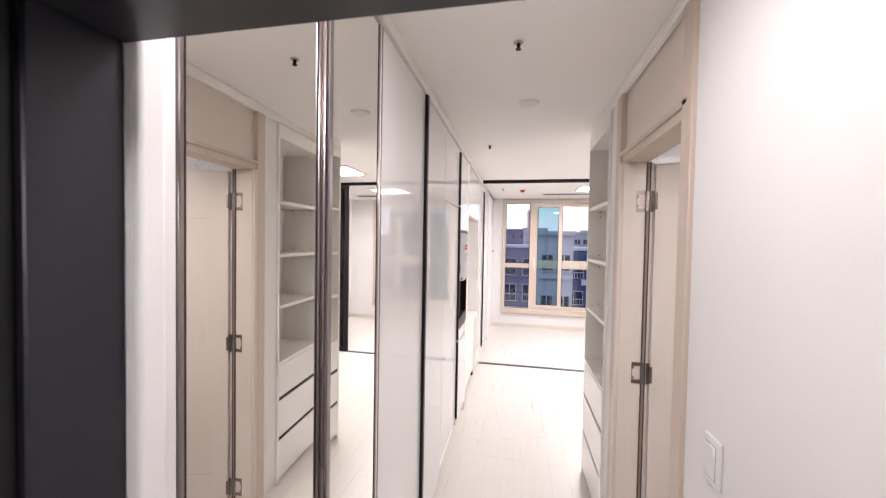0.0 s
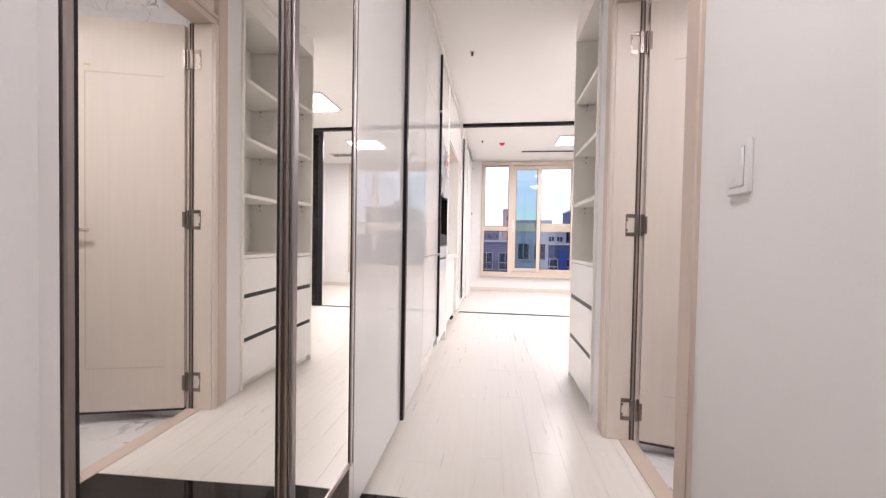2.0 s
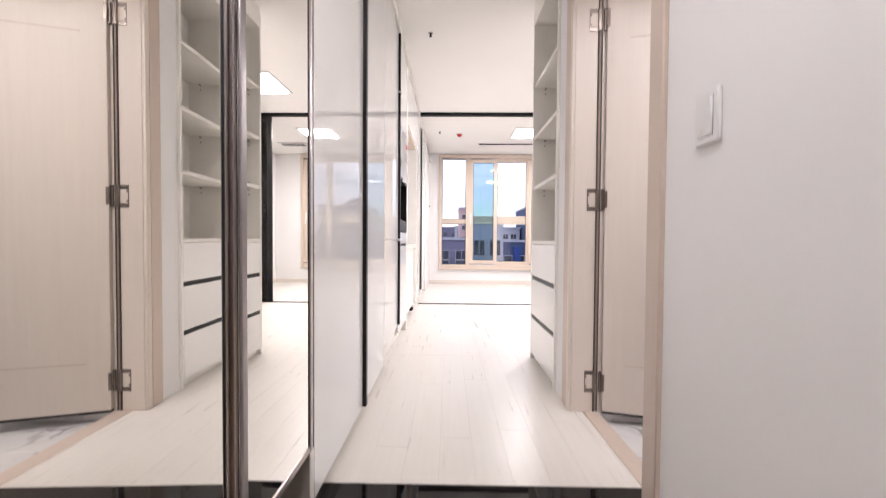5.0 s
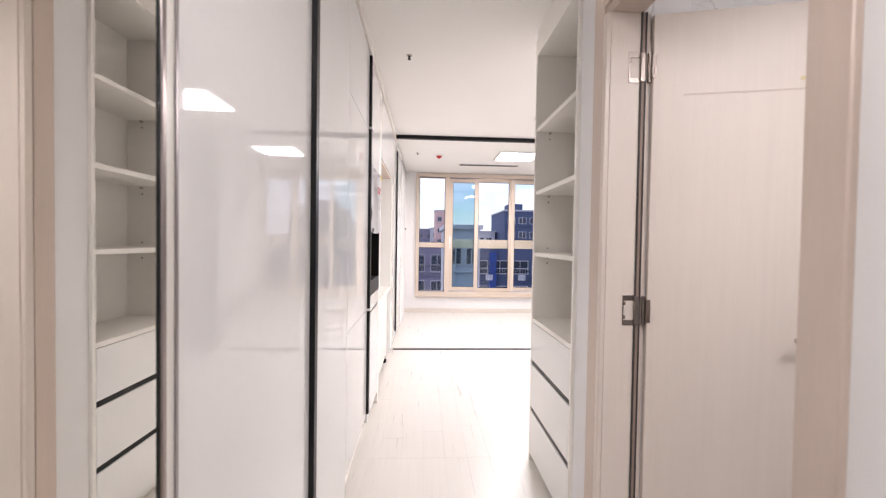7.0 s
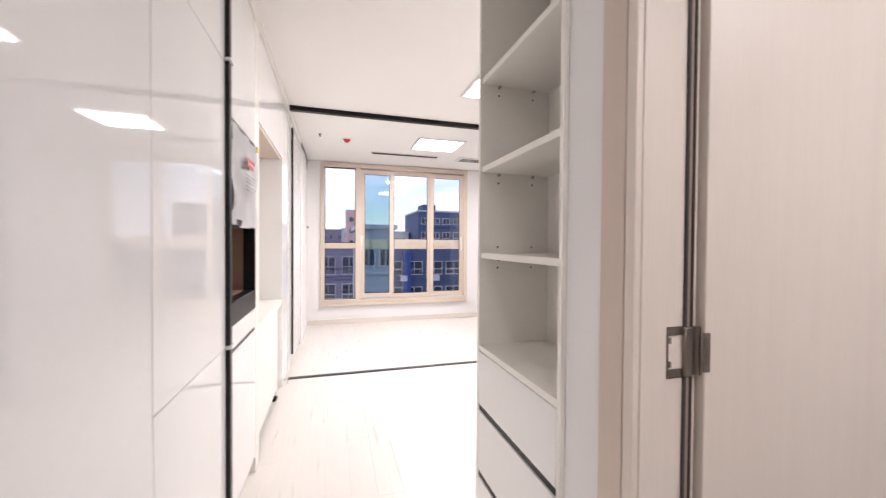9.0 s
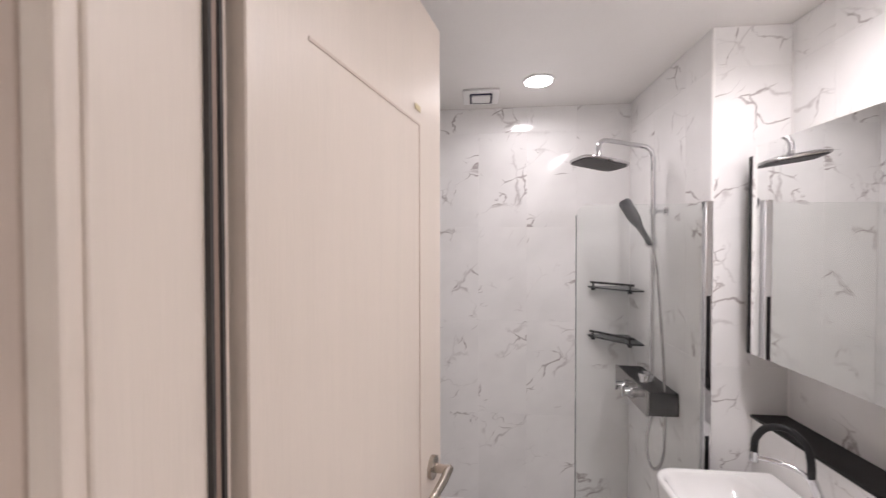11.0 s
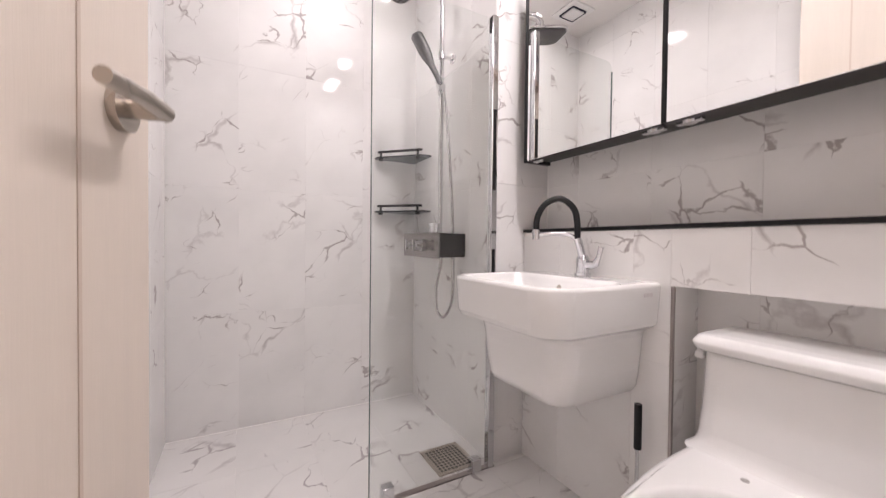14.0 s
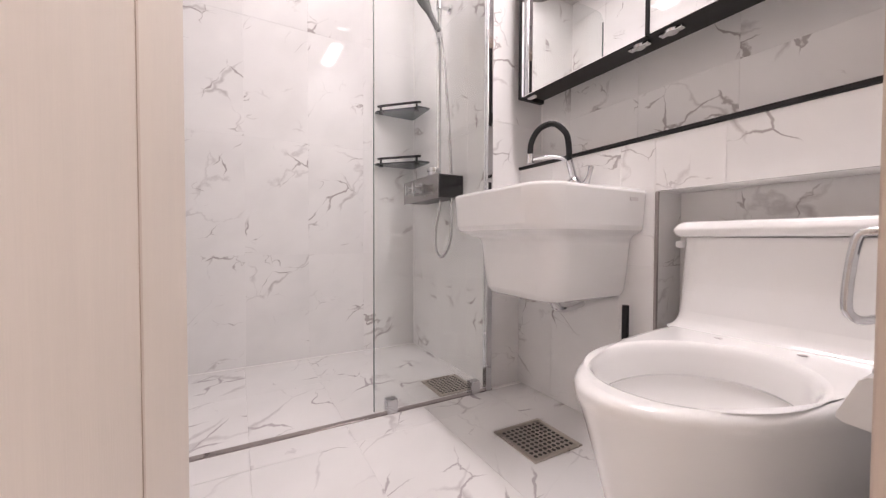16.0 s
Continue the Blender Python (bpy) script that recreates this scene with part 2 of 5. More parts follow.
BRONZE = surface("dark_bronze_hinge", (0.27, 0.225, 0.20), 0.32, metal=1.0, var=0.15)
DARKGLASS = thin_glass("smoked_glass_shelf", (0.30, 0.33, 0.35))
SMOKED = thin_glass("smoked_brown_pane", (0.16, 0.13, 0.11))
# dark colour for the shade in gaps, slots and holes
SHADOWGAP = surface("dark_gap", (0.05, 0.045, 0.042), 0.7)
CONC1 = surface("mauve_render", (0.15, 0.145, 0.24), 0.85, var=0.08, scale=0.3, fine=3)
CONC2 = surface("blue_grey_render", (0.055, 0.078, 0.16), 0.85, var=0.12, scale=0.3, fine=3)
CONC3 = surface("pale_concrete", (0.40, 0.42, 0.50), 0.85, var=0.08, scale=0.2, fine=2)
CONC4 = surface("pink_render", (0.52, 0.36, 0.37), 0.85, var=0.08, scale=0.3, fine=3)
WINDARK = surface("dark_window_glass", (0.03, 0.04, 0.07), 0.1, var=0.2)
BLUESIGN = surface("blue_sign", (0.015, 0.05, 0.24), 0.5, var=0.1, scale=0.5, fine=4)
ASPH = surface("asphalt", (0.05, 0.05, 0.055), 0.9, var=0.2, scale=0.3, fine=6)


# ---- building tools ----
ORIGIN = {}


def box(bm, x0, x1, y0, y1, z0, z1, r=0.0, seg=1):
    m = Matrix.Translation(((x0 + x1) / 2, (y0 + y1) / 2, (z0 + z1) / 2)) @ Matrix.Diagonal((abs(x1 - x0), abs(y1 - y0), abs(z1 - z0), 1))
    vs = bmesh.ops.create_cube(bm, size=1, matrix=m)["verts"]
    if r:
        es = list({e for v in vs for e in v.link_edges})
        bmesh.ops.bevel(bm, geom=es, offset=r, segments=seg, affect="EDGES", profile=0.5)
    return bm


def slab(x0, x1, y0, y1, z0, z1, r=0.0, seg=1):
    return box(bmesh.new(), x0, x1, y0, y1, z0, z1, r, seg)


def loft(bm, rings, cap0=True, cap1=True):
    """Skin rings of points with the same count."""
    vs = [[bm.verts.new(p) for p in ring] for ring in rings]
    n = len(rings[0])
    for a, b in zip(vs, vs[1:]):
        for i in range(n):
            bm.faces.new((a[i], a[(i + 1) % n], b[(i + 1) % n], b[i]))
    if cap0:
        bm.faces.new(list(reversed(vs[0])))
    if cap1:
        bm.faces.new(vs[-1])
    bmesh.ops.recalc_face_normals(bm, faces=bm.faces)
    return bm


def rrect(cx, cy, hx, hy, r, z, n=6):
    pts = []
    for qx, qy, a0 in ((1, 1, 0), (-1, 1, 90), (-1, -1, 180), (1, -1, 270)):
        for i in range(n + 1):
            a = radians(a0 + 90 * i / n)
            pts.append((cx + qx * (hx - r) + r * math.cos(a), cy + qy * (hy - r) + r * math.sin(a), z))
    return pts


def tube(bm, pts, r, n=10):
    """A round bar along the points."""
    pts = [Vector(p) for p in pts]
    rings = []
    for i, p in enumerate(pts):
        d = (pts[min(i + 1, len(pts) - 1)] - pts[max(i - 1, 0)]).normalized()
        up = Vector((0, 0, 1)) if abs(d.z) < 0.95 else Vector((1, 0, 0))
        u = d.cross(up).normalized()
        w = d.cross(u).normalized()
        rad = r[i] if isinstance(r, (list, tuple)) else r
        rings.append([p + rad * (math.cos(2 * math.pi * k / n) * u + math.sin(2 * math.pi * k / n) * w) for k in range(n)])
    for i in range(1, len(rings)):
        best = min(range(n), key=lambda s: sum((rings[i][(k + s) % n] - rings[i - 1][k]).length for k in range(0, n, 3)))
        rings[i] = rings[i][best:] + rings[i][:best]
    return loft(bm, rings)


def curve_points(pts, steps=6):
    """A smooth line through the points."""
    p = [Vector(q) for q in pts]
    p = [2 * p[0] - p[1]] + p + [2 * p[-1] - p[-2]]
    out = []
    for i in range(1, len(p) - 2):
        for k in range(steps):
            s = k / steps
            out.append(0.5 * (2 * p[i] + (p[i + 1] - p[i - 1]) * s + (2 * p[i - 1] - 5 * p[i] + 4 * p[i + 1] - p[i + 2]) * s * s + (3 * p[i] - p[i - 1] - 3 * p[i + 1] + p[i + 2]) * s ** 3))
    return out + [p[-2]]


def disc(bm, centre, axis, r, h, n=24, r2=None):
    c, a = Vector(centre), Vector(axis).normalized()
    return tube(bm, [c, c + a * h], [r, r if r2 is None else r2], n)


def finish(bm, name, material, smooth):
    me = bpy.data.meshes.new(name)
    if smooth:
        bm.normal_update()
        for f in bm.faces:
            f.smooth = True
        for e in bm.edges:
            if len(e.link_faces) == 2 and e.calc_face_angle(0) > radians(38):
                e.smooth = False
        for f in bm.faces:
            if max(abs(c) for c in f.normal) > 0.995 and f.calc_area() > 0.0003:
                f.smooth = False
    bm.to_mesh(me)
    bm.free()
    me.materials.append(material)
    return me


def solid(name, bm, material, label="", category="", kind="", group="", smooth=True):
    """A thing or a piece of the setting that is one mesh."""
    ob = new(name, finish(bm, name, material, smooth))
    ORIGIN[ob.name] = Vector((0, 0, 0))
    return tagged(ob, label, category, group, kind)


def thing(name, x, y, z, label, category, group="", kind=""):
    ob = new(name)
    ob.location = (x, y, z)
    ob.empty_display_size = 0.05
    ORIGIN[ob.name] = Vector((x, y, z))
    return tagged(ob, label, category, group, kind)


def part(name, bm, material, parent, label="", smooth=True):
    o = ORIGIN[parent.name]
    bmesh.ops.translate(bm, verts=bm.verts, vec=-o)
    ob = new(name, finish(bm, name, material, smooth))
    ob.parent = parent
    ORIGIN[ob.name] = o
    return tagged(ob, label)

# ---- plan ----
CZ, BCZ, BF, EF = 2.45, 2.29, -0.05, -0.10   # ceilings of rooms and bathroom, floors of bathroom and entry
LX, RX = -0.38, 0.60                          # faces of the two corridor sides
WY = 7.22                                     # window wall
BX, BY0, BY1, SY, COLX = 2.59, 0.60, 2.00, 0.87, 1.84
DY0, DY1, DZ = 1.322, 1.992, 2.05             # bathroom door opening
PAR_X = 0.70                                  # bathroom side of the corridor wall
ROOM_R = 2.62

# ---- setting ----
S = dict(kind="structure")
ground = solid("ground", slab(-900, 900, -300, 2500, -16.3, -16), ASPH, "dark asphalt city ground far below the window", "ground", **S)
solid("ceiling", slab(-1.1, ROOM_R + 0.2, 0.36, WY, CZ, CZ + 0.12), CEIL, "plain white papered ceiling of corridor and rooms", "ceiling", **S)
solid("ceiling_bathroom", slab(PAR_X + 0.001, BX + 0.1, 0.45, 2.08, BCZ, BCZ + 0.06), surface("glossy_ceiling_panel", (0.86, 0.835, 0.81), 0.18, var=0.02, coat=0.3), "glossy white panel ceiling of the bathroom", "ceiling", **S)

# corridor side with the bathroom door
solid("wall_entry", slab(RX, PAR_X - 0.004, 0.36, 1.2515, EF, CZ), PAINT, "white papered entry wall with a light switch", "wall", **S)
solid("wall_over_door", slab(RX + 0.014, PAR_X - 0.004, 1.252, 2.10, DZ + 0.05, CZ), DOORM, "pale beige panel above the bathroom door", "wall", **S)
solid("wall_pier", slab(RX - 0.002, PAR_X - 0.004, 2.10, 2.236, 0, CZ), PAINT, "white wall strip beside the shelf unit", "wall", **S)
solid("wall_pier_inner", slab(RX + 0.02, PAR_X - 0.004, 2.03, 2.0999, 0, DZ + 0.05), PAINT, "wall core behind the door casing", "wall", **S)
solid("wall_pier_entry", slab(RX + 0.02, PAR_X - 0.004, 1.252, DY0 - 0.036, 0, DZ + 0.05), PAINT, "wall core behind the near door casing", "wall", **S)
solid("wall_behind_shelf", slab(1.02, 1.10, 2.09, 2.84, 0, CZ), PAINT, "white wall behind the shelf unit", "wall", **S)
solid("wall_kitchen_side", slab(1.10, ROOM_R, 2.76, 2.84, 0, CZ), PAINT, "white wall on the far side of the bathroom", "wall", **S)
solid("wall_east", slab(ROOM_R, ROOM_R + 0.2, 2.76, WY + 0.25, 0, CZ), PAINT, "plain white papered side wall of the room", "wall", **S)

# corridor side behind the cabinets
solid("wall_west", slab(-1.2, -1.05, 0.36, WY + 0.25, EF, CZ), PAINT, "white wall behind the built-in cabinets", "wall", **S)
solid("wall_entry_strip", slab(-1.05, LX, 0.41, 0.47, EF, CZ), PAINT, "narrow white wall strip beside the mirror cabinet", "wall", **S)
solid("wall_entry_bead", slab(-0.44, LX + 0.010, 0.4102, 0.450, EF, CZ, 0.008, 3), PAINT, "white beading at the entrance frame", "trim", **S)
solid("wall_west_room", slab(-1.05, LX + 0.012, 6.15, WY, 0, CZ), PAINT, "white papered wall between wardrobe and window", "wall", **S)

# window wall with its opening
WX0, WX1, WZ0, WZ1 = -0.185, 2.13, 0.29, 2.435
for nm, a in (("wall_north_sill", (-1.05, ROOM_R, WY, WY + 0.25, 0, WZ0)), ("wall_north_left", (-1.05, WX0, WY, WY + 0.25, WZ0, CZ)), ("wall_north_right", (WX1, ROOM_R, WY, WY + 0.25, WZ0, CZ)), ("wall_north_head", (WX0, WX1, WY, WY + 0.25, WZ1, CZ))):
    solid(nm, slab(*a), PAINT, "white papered wall around the window", "wall", **S)
solid("baseboard", slab(LX + 0.013, ROOM_R, WY - 0.012, WY, 0, 0.07, 0.003), PALEBASE, "pale beige baseboard under the window", "baseboard", **S)
solid("baseboard_east", slab(ROOM_R - 0.012, ROOM_R, 2.85, WY - 0.013, 0, 0.07, 0.003), PALEBASE, "pale beige baseboard along the side wall", "baseboard", **S)
solid("trim_cornice", slab(LX - 0.02, LX + 0.012, 1.24, WY - 0.001, 2.395, CZ - 0.001, 0.004), SATIN, "white filler strip above the tall cabinets", "trim", **S)
solid("trim_cornice_east", slab(RX - 0.012, RX + 0.013, 1.252, 2.82, 2.40, CZ - 0.001, 0.004), SATIN, "white moulding under the ceiling", "trim", **S)

# entry hall: floor, granite step and skirting
solid("floor_entry_bed", slab(-0.40, RX, -1.6, 1.20, EF - 0.1, EF - 0.006), GROUT, "bed of the entry floor", "floor", **S)
entry_floor = thing("floor_entry", 0, 0, EF, "polished cream marble entry floor with a beige inset", "floor", **S)
part("border", slab(-0.40, -0.2047, -1.6, 1.0748, EF - 0.02, EF), STONE, entry_floor)
part("border", slab(0.4047, RX, -1.6, 1.0748, EF - 0.02, EF), STONE, entry_floor)
part("border", slab(-0.40, RX, 1.0749, 1.2, EF - 0.02, EF), STONE, entry_floor)
part("inset", slab(-0.2046, 0.4046, -1.6, 1.0747, EF - 0.02, EF - 0.0003), STONE2, entry_floor)
step = thing("step", 0, 1.3, EF, "polished black granite step between entry and corridor", "step", **S)
part("tread", slab(-1.04, 0.70, 1.19, 1.445, -0.028, 0.0, 0.003, 2), GRANITE, step)
part("riser", slab(-0.39, RX - 0.001, 1.205, 1.24, EF, -0.029), GRANITE, step)
solid("ledge_granite", slab(-1.04, -0.372, 0.471, 1.189, -0.028, 0.0, 0.003, 2), GRANITE, "black granite ledge under the mirror cabinet", "ledge", **S)
solid("ledge_face", slab(-0.42, -0.39, 0.36, 1.204, EF, -0.029), GRANITE, "black granite face under the ledge", "ledge", **S)
solid("skirting_entry", slab(RX - 0.012, RX - 0.0005, 0.36, 1.19, EF, -0.005, 0.002), GRANITE, "black granite skirting along the entry wall", "baseboard", **S)

# entrance door frame
ef = thing("entrance_frame", 0.1, 0.36, EF, "dark navy steel frame of the open entrance", "door frame", **S)
part("jamb", slab(-0.62, -0.389, 0.312, 0.4095, EF, 2.2, 0.003), DARKF, ef)
part("rebate", slab(-0.62, -0.40, 0.289, 0.3118, EF, 2.2), BLACK, ef, "black rubber rebate")
part("jamb_outer", slab(-0.62, -0.389, 0.18, 0.2888, EF, 2.2, 0.003), DARKF, ef)
part("lintel", slab(-0.3885, 0.60, 0.312, 0.4095, 1.893, 2.2, 0.003), DARKF, ef)
part("lintel_rebate", slab(-0.3885, 0.60, 0.289, 0.3118, 1.905, 2.2), BLACK, ef)
part("lintel_outer", slab(-0.3885, 0.60, 0.18, 0.2888, 1.893, 2.2, 0.003), DARKF, ef)
solid("wall_entrance_head", slab(-1.05, 0.75, 0.30, 0.40, 2.201, CZ), PAINT, "white wall above the entrance frame", "wall", **S)
solid("wall_entrance_right", slab(0.601, 0.75, 0.18, 0.359, EF, 2.2), DARKF, "dark steel jamb of the entrance", "door frame", **S)
# stairwell landing behind the visitor
for nm, a in (("wall_landing_left", (-1.1, -1.0, -1.6, 0.18, EF, CZ)), ("wall_landing_right", (1.2, 1.3, -1.6, 0.18, EF, CZ)), ("wall_landing_back", (-1.1, 1.3, -1.7, -1.6, EF, CZ)), ("ceiling_landing", (-1.1, 1.3, -1.7, 0.3, CZ, CZ + 0.1)), ("wall_landing_front_l", (-1.0, -0.62, 0.18, 0.3, EF, CZ)), ("wall_landing_front_r", (0.75, 1.2, 0.18, 0.3, EF, CZ))):
    solid(nm, slab(*a), PAINT, "plain white wall of the landing", "wall", **S)
solid("floor_landing", slab(-1.0, 1.2, -1.6, 0.3, EF - 0.25, EF - 0.11), STONE, "plain stone landing floor", "floor", **S)

# ---- sliding partition ----
track = thing("sliding_track", 1.1, 4.98, 0, "black sliding-door track across floor and ceiling", "track", kind="structure")
part("floor_rail", slab(LX + 0.001, ROOM_R, 4.955, 5.01, 0.0, 0.006, 0.002), BLACK, track)
for gy in (4.970, 4.995):
    part("rail_groove", slab(LX + 0.001, ROOM_R, gy - 0.004, gy + 0.004, 0.006, 0.0075), STEEL, track)
part("ceiling_rail", slab(LX + 0.013, ROOM_R, 4.955, 5.01, 2.41, CZ - 0.001, 0.002), BLACK, track)
for k, (px, py) in enumerate(((1.57, 4.966), (1.66, 4.996))):
    sp = thing("sliding_door", px + 0.45, py, 0.01, "slim black-framed smoked glass sliding door, pushed open", "door", group="sliding doors")
    part("stile", slab(px, px + 0.062, py - 0.012, py + 0.012, 0.01, 2.405, 0.002), BLACK, sp)
    part("stile", slab(px + 0.85, px + 0.895, py - 0.012, py + 0.012, 0.01, 2.405, 0.002), BLACK, sp)
    part("rail", slab(px + 0.062, px + 0.85, py - 0.012, py + 0.012, 0.01, 0.06, 0.002), BLACK, sp)
    part("rail", slab(px + 0.062, px + 0.85, py - 0.012, py + 0.012, 2.36, 2.405, 0.002), BLACK, sp)
    part("pane", slab(px + 0.04, px + 0.855, py - 0.003, py + 0.003, 0.055, 2.365), SMOKED, sp, "smoked brown glass")
    part("pull", slab(px + 0.075, px + 0.10, py - 0.022, py - 0.0122, 1.18, 1.21, 0.002), BLACK, sp)

# ---- window ----
win = thing("window_1", 0.97, WY, WZ0, "wide beige sliding window with four lights and a low rail", "window", kind="structure")
FY = WY - 0.03
outer = bmesh.new()
box(outer, WX0, WX0 + 0.06, FY, WY + 0.14, WZ0, WZ1, 0.004)
box(outer, WX1 - 0.06, WX1, FY, WY + 0.14, WZ0, WZ1, 0.004)
box(outer, WX0 + 0.06, WX1 - 0.06, FY, WY + 0.14, WZ0, WZ0 + 0.075, 0.004)
box(outer, WX0 + 0.06, WX1 - 0.06, FY, WY + 0.14, WZ1 - 0.065, WZ1, 0.004)
part("window_frame", outer, PVC, win)
part("mullion", slab(0.325, 0.40, FY - 0.004, WY + 0.13, WZ0 + 0.075, WZ1 - 0.065, 0.004), PVC, win)
part("transom", slab(WX0 + 0.06, 0.325, WY + 0.02, WY + 0.09, 1.14, 1.225, 0.004), PVC, win)
part("transom", slab(0.40, WX1 - 0.06, WY + 0.075, WY + 0.13, 1.135, 1.29, 0.004), PVC, win)


def sash(x0, x1, y, z0, z1, glassmat, handle_x=None):
    w = 0.062
    fr = bmesh.new()
    for a in ((x0, x0 + w, z0, z1), (x1 - w, x1, z0, z1), (x0 + w, x1 - w, z0, z0 + w), (x0 + w, x1 - w, z1 - w, z1)):
        box(fr, a[0], a[1], y, y + 0.035, a[2], a[3], 0.003)
    s = part("sash", fr, PVC, win)
    bead = bmesh.new()
    for a in ((x0 + w, x0 + w + 0.006, z0 + w, z1 - w), (x1 - w - 0.006, x1 - w, z0 + w, z1 - w), (x0 + w, x1 - w, z0 + w, z0 + w + 0.006), (x0 + w, x1 - w, z1 - w - 0.006, z1 - w)):
        box(bead, a[0], a[1], y + 0.010, y + 0.025, a[2], a[3])
    part("gasket", bead, RUBBER, s, "black rubber gasket")
    p = part("pane", slab(x0 + w, x1 - w, y + 0.015, y + 0.02, z0 + w, z1 - w), glassmat, s)
    p.visible_shadow = False
    if handle_x:
        h = bmesh.new()
        box(h, handle_x - 0.014, handle_x + 0.014, y - 0.012, y, 1.20, 1.34, 0.004, 2)
        box(h, handle_x - 0.009, handle_x + 0.009, y - 0.04, y - 0.022, 1.12, 1.27, 0.005, 2)
        box(h, handle_x - 0.008, handle_x + 0.008, y - 0.03, y - 0.01, 1.24, 1.26)
        part("handle", h, PLASTIC, s, "white lever handle")


z0s, z1s = WZ0 + 0.075, WZ1 - 0.065
sash(0.40, 0.91, FY + 0.03, z0s + 0.02, z1s - 0.02, BLUEGLASS, 0.415)
sash(0.86, 1.53, FY + 0.075, z0s, z1s, GLASS)
sash(1.50, WX1 - 0.06, FY + 0.03, z0s + 0.02, z1s - 0.02, GLASS, 2.03)
for a, b in ((1.225, z1s), (z0s, 1.14)):
    p = part("pane", slab(WX0 + 0.06, 0.325, WY + 0.05, WY + 0.056, a, b), GLASS, win)
    p.visible_shadow = False
    fb = bmesh.new()
    for q in ((WX0 + 0.06, WX0 + 0.068, a, b), (0.317, 0.325, a, b), (WX0 + 0.068, 0.317, a, a + 0.008), (WX0 + 0.068, 0.317, b - 0.008, b)):
        box(fb, q[0], q[1], WY + 0.035, WY + 0.05, q[2], q[3])
    part("gasket", fb, RUBBER, win)
part("window_sill", slab(WX0, WX1, FY - 0.02, FY - 0.001, WZ0 - 0.02, WZ0 + 0.012, 0.004), PVC, win)

# ---- bathroom door set ----
cas = thing("door_casing", RX, 1.65, 0, "beige wood-grain casing round the bathroom door", "door frame", kind="structure")
part("jamb", slab(RX - 0.004, 0.735, DY1, DY1 + 0.035, 0, DZ, 0.002), DOORM, cas)
# coloured strips stand in for the shaded hinge gap and door edge
for a, b in ((0.700, 0.7045), (0.7155, 0.720)):
    part("seal_lip", slab(a, b, DY1 - 0.006, DY1 - 0.0003, 0, DZ), SHADOWGAP, cas, "dark strip in place of the shaded door gap")
part("seal_strip", slab(0.7046, 0.7154, DY1 - 0.003, DY1 - 0.0003, 0, DZ), surface("brown_gap_fill", (0.30, 0.22, 0.18), 0.5), cas, "brown strip in place of the shaded door edge")
part("architrave", slab(RX - 0.014, RX + 0.019, DY1 + 0.036, 2.0995, 0, CZ - 0.052, 0.003), BEIGE, cas)
part("bead", slab(RX - 0.019, RX + 0.0, DY1 + 0.004, DY1 + 0.030, 0, DZ, 0.004, 2), DOORM, cas)
part("jamb", slab(RX + 0.0195, PAR_X + 0.016, DY0 - 0.035, DY0, 0, DZ, 0.002), BEIGE, cas)
part("architrave", slab(RX - 0.014, RX + 0.019, 1.252, DY0 - 0.0005, 0.0, CZ - 0.052, 0.003), BEIGE, cas)
part("head", slab(RX - 0.004, PAR_X + 0.01, DY0 - 0.035, DY1 + 0.035, DZ, DZ + 0.035, 0.002), BEIGE, cas)
part("head_bead", slab(RX - 0.014, RX + 0.013, DY0 - 0.0355, DY1 + 0.0355, DZ + 0.0355, DZ + 0.055, 0.002), BEIGE, cas)
solid("threshold", slab(0.655, 0.73, DY0, DY1, BF - 0.02, 0.004, 0.003), BEIGE, "pale threshold strip of the bathroom door", "threshold", **S)

HX, HY, OPEN = 0.737, 1.992, -13.6


def place_door():
    """The leaf is built along +x from its hinge line, then turned."""
    d = thing("door_1", 0, 0, 0, "pale wood-grain bathroom door standing open", "door", kind="structure")
    leaf = bmesh.new()
    box(leaf, 0.004, 0.605, -0.018, 0.018, 0.012, 2.035, 0.002)
    lf = part("leaf", leaf, DOORM, d)
    for side in (-1, 1):
        # darker strips paint the shade of the grooves, none on the hinge side
        groove = bmesh.new()
        y = side * 0.0185
        for a in ((0.464, 0.469, 0.235, 1.76), (0.101, 0.464, 0.235, 0.240), (0.101, 0.464, 1.755, 1.76)):
            box(groove, a[0], a[1], y - 0.0009, y + 0.0009, a[2], a[3])
        part("panel_groove", groove, BEIGE, lf)
        hd = bmesh.new()
        disc(hd, (0.535, side * 0.018, 0.955), (0, side, 0), 0.027, 0.010, 28)
        disc(hd, (0.535, side * 0.026, 0.955), (0, side, 0), 0.011, 0.040, 20)
        tube(hd, [(0.543, side * 0.062, 0.955), (0.49, side * 0.064, 0.955), (0.425, side * 0.060, 0.952)], [0.0105, 0.010, 0.0085], 14)
        part("door_handle", hd, NICKEL, lf, "brushed nickel lever handle")
    part("seal_tape", slab(0.44, 0.47, -0.0200, -0.0190, 1.785, 1.797), MASKING, lf, "scrap of pale masking tape")
    # dark strip fills the shaded gap between leaf and floor
    part("bottom_rail", slab(0.008, 0.598, -0.016, 0.016, 0.0, 0.0115), SHADOWGAP, lf)
    for hz in (0.148, 1.018, 1.86):
        h = bmesh.new()
        disc(h, (-0.004, -0.006, hz - 0.05), (0, 0, 1), 0.007, 0.10, 14)
        box(h, 0.0, 0.014, -0.0215, -0.0175, hz - 0.04, hz + 0.04, 0.001)
        part("hinge", h, BRONZE, d, "bronze butterfly hinge")
    d.matrix_basis = pose(HX, HY, 0, 0, 0, OPEN)
    return d


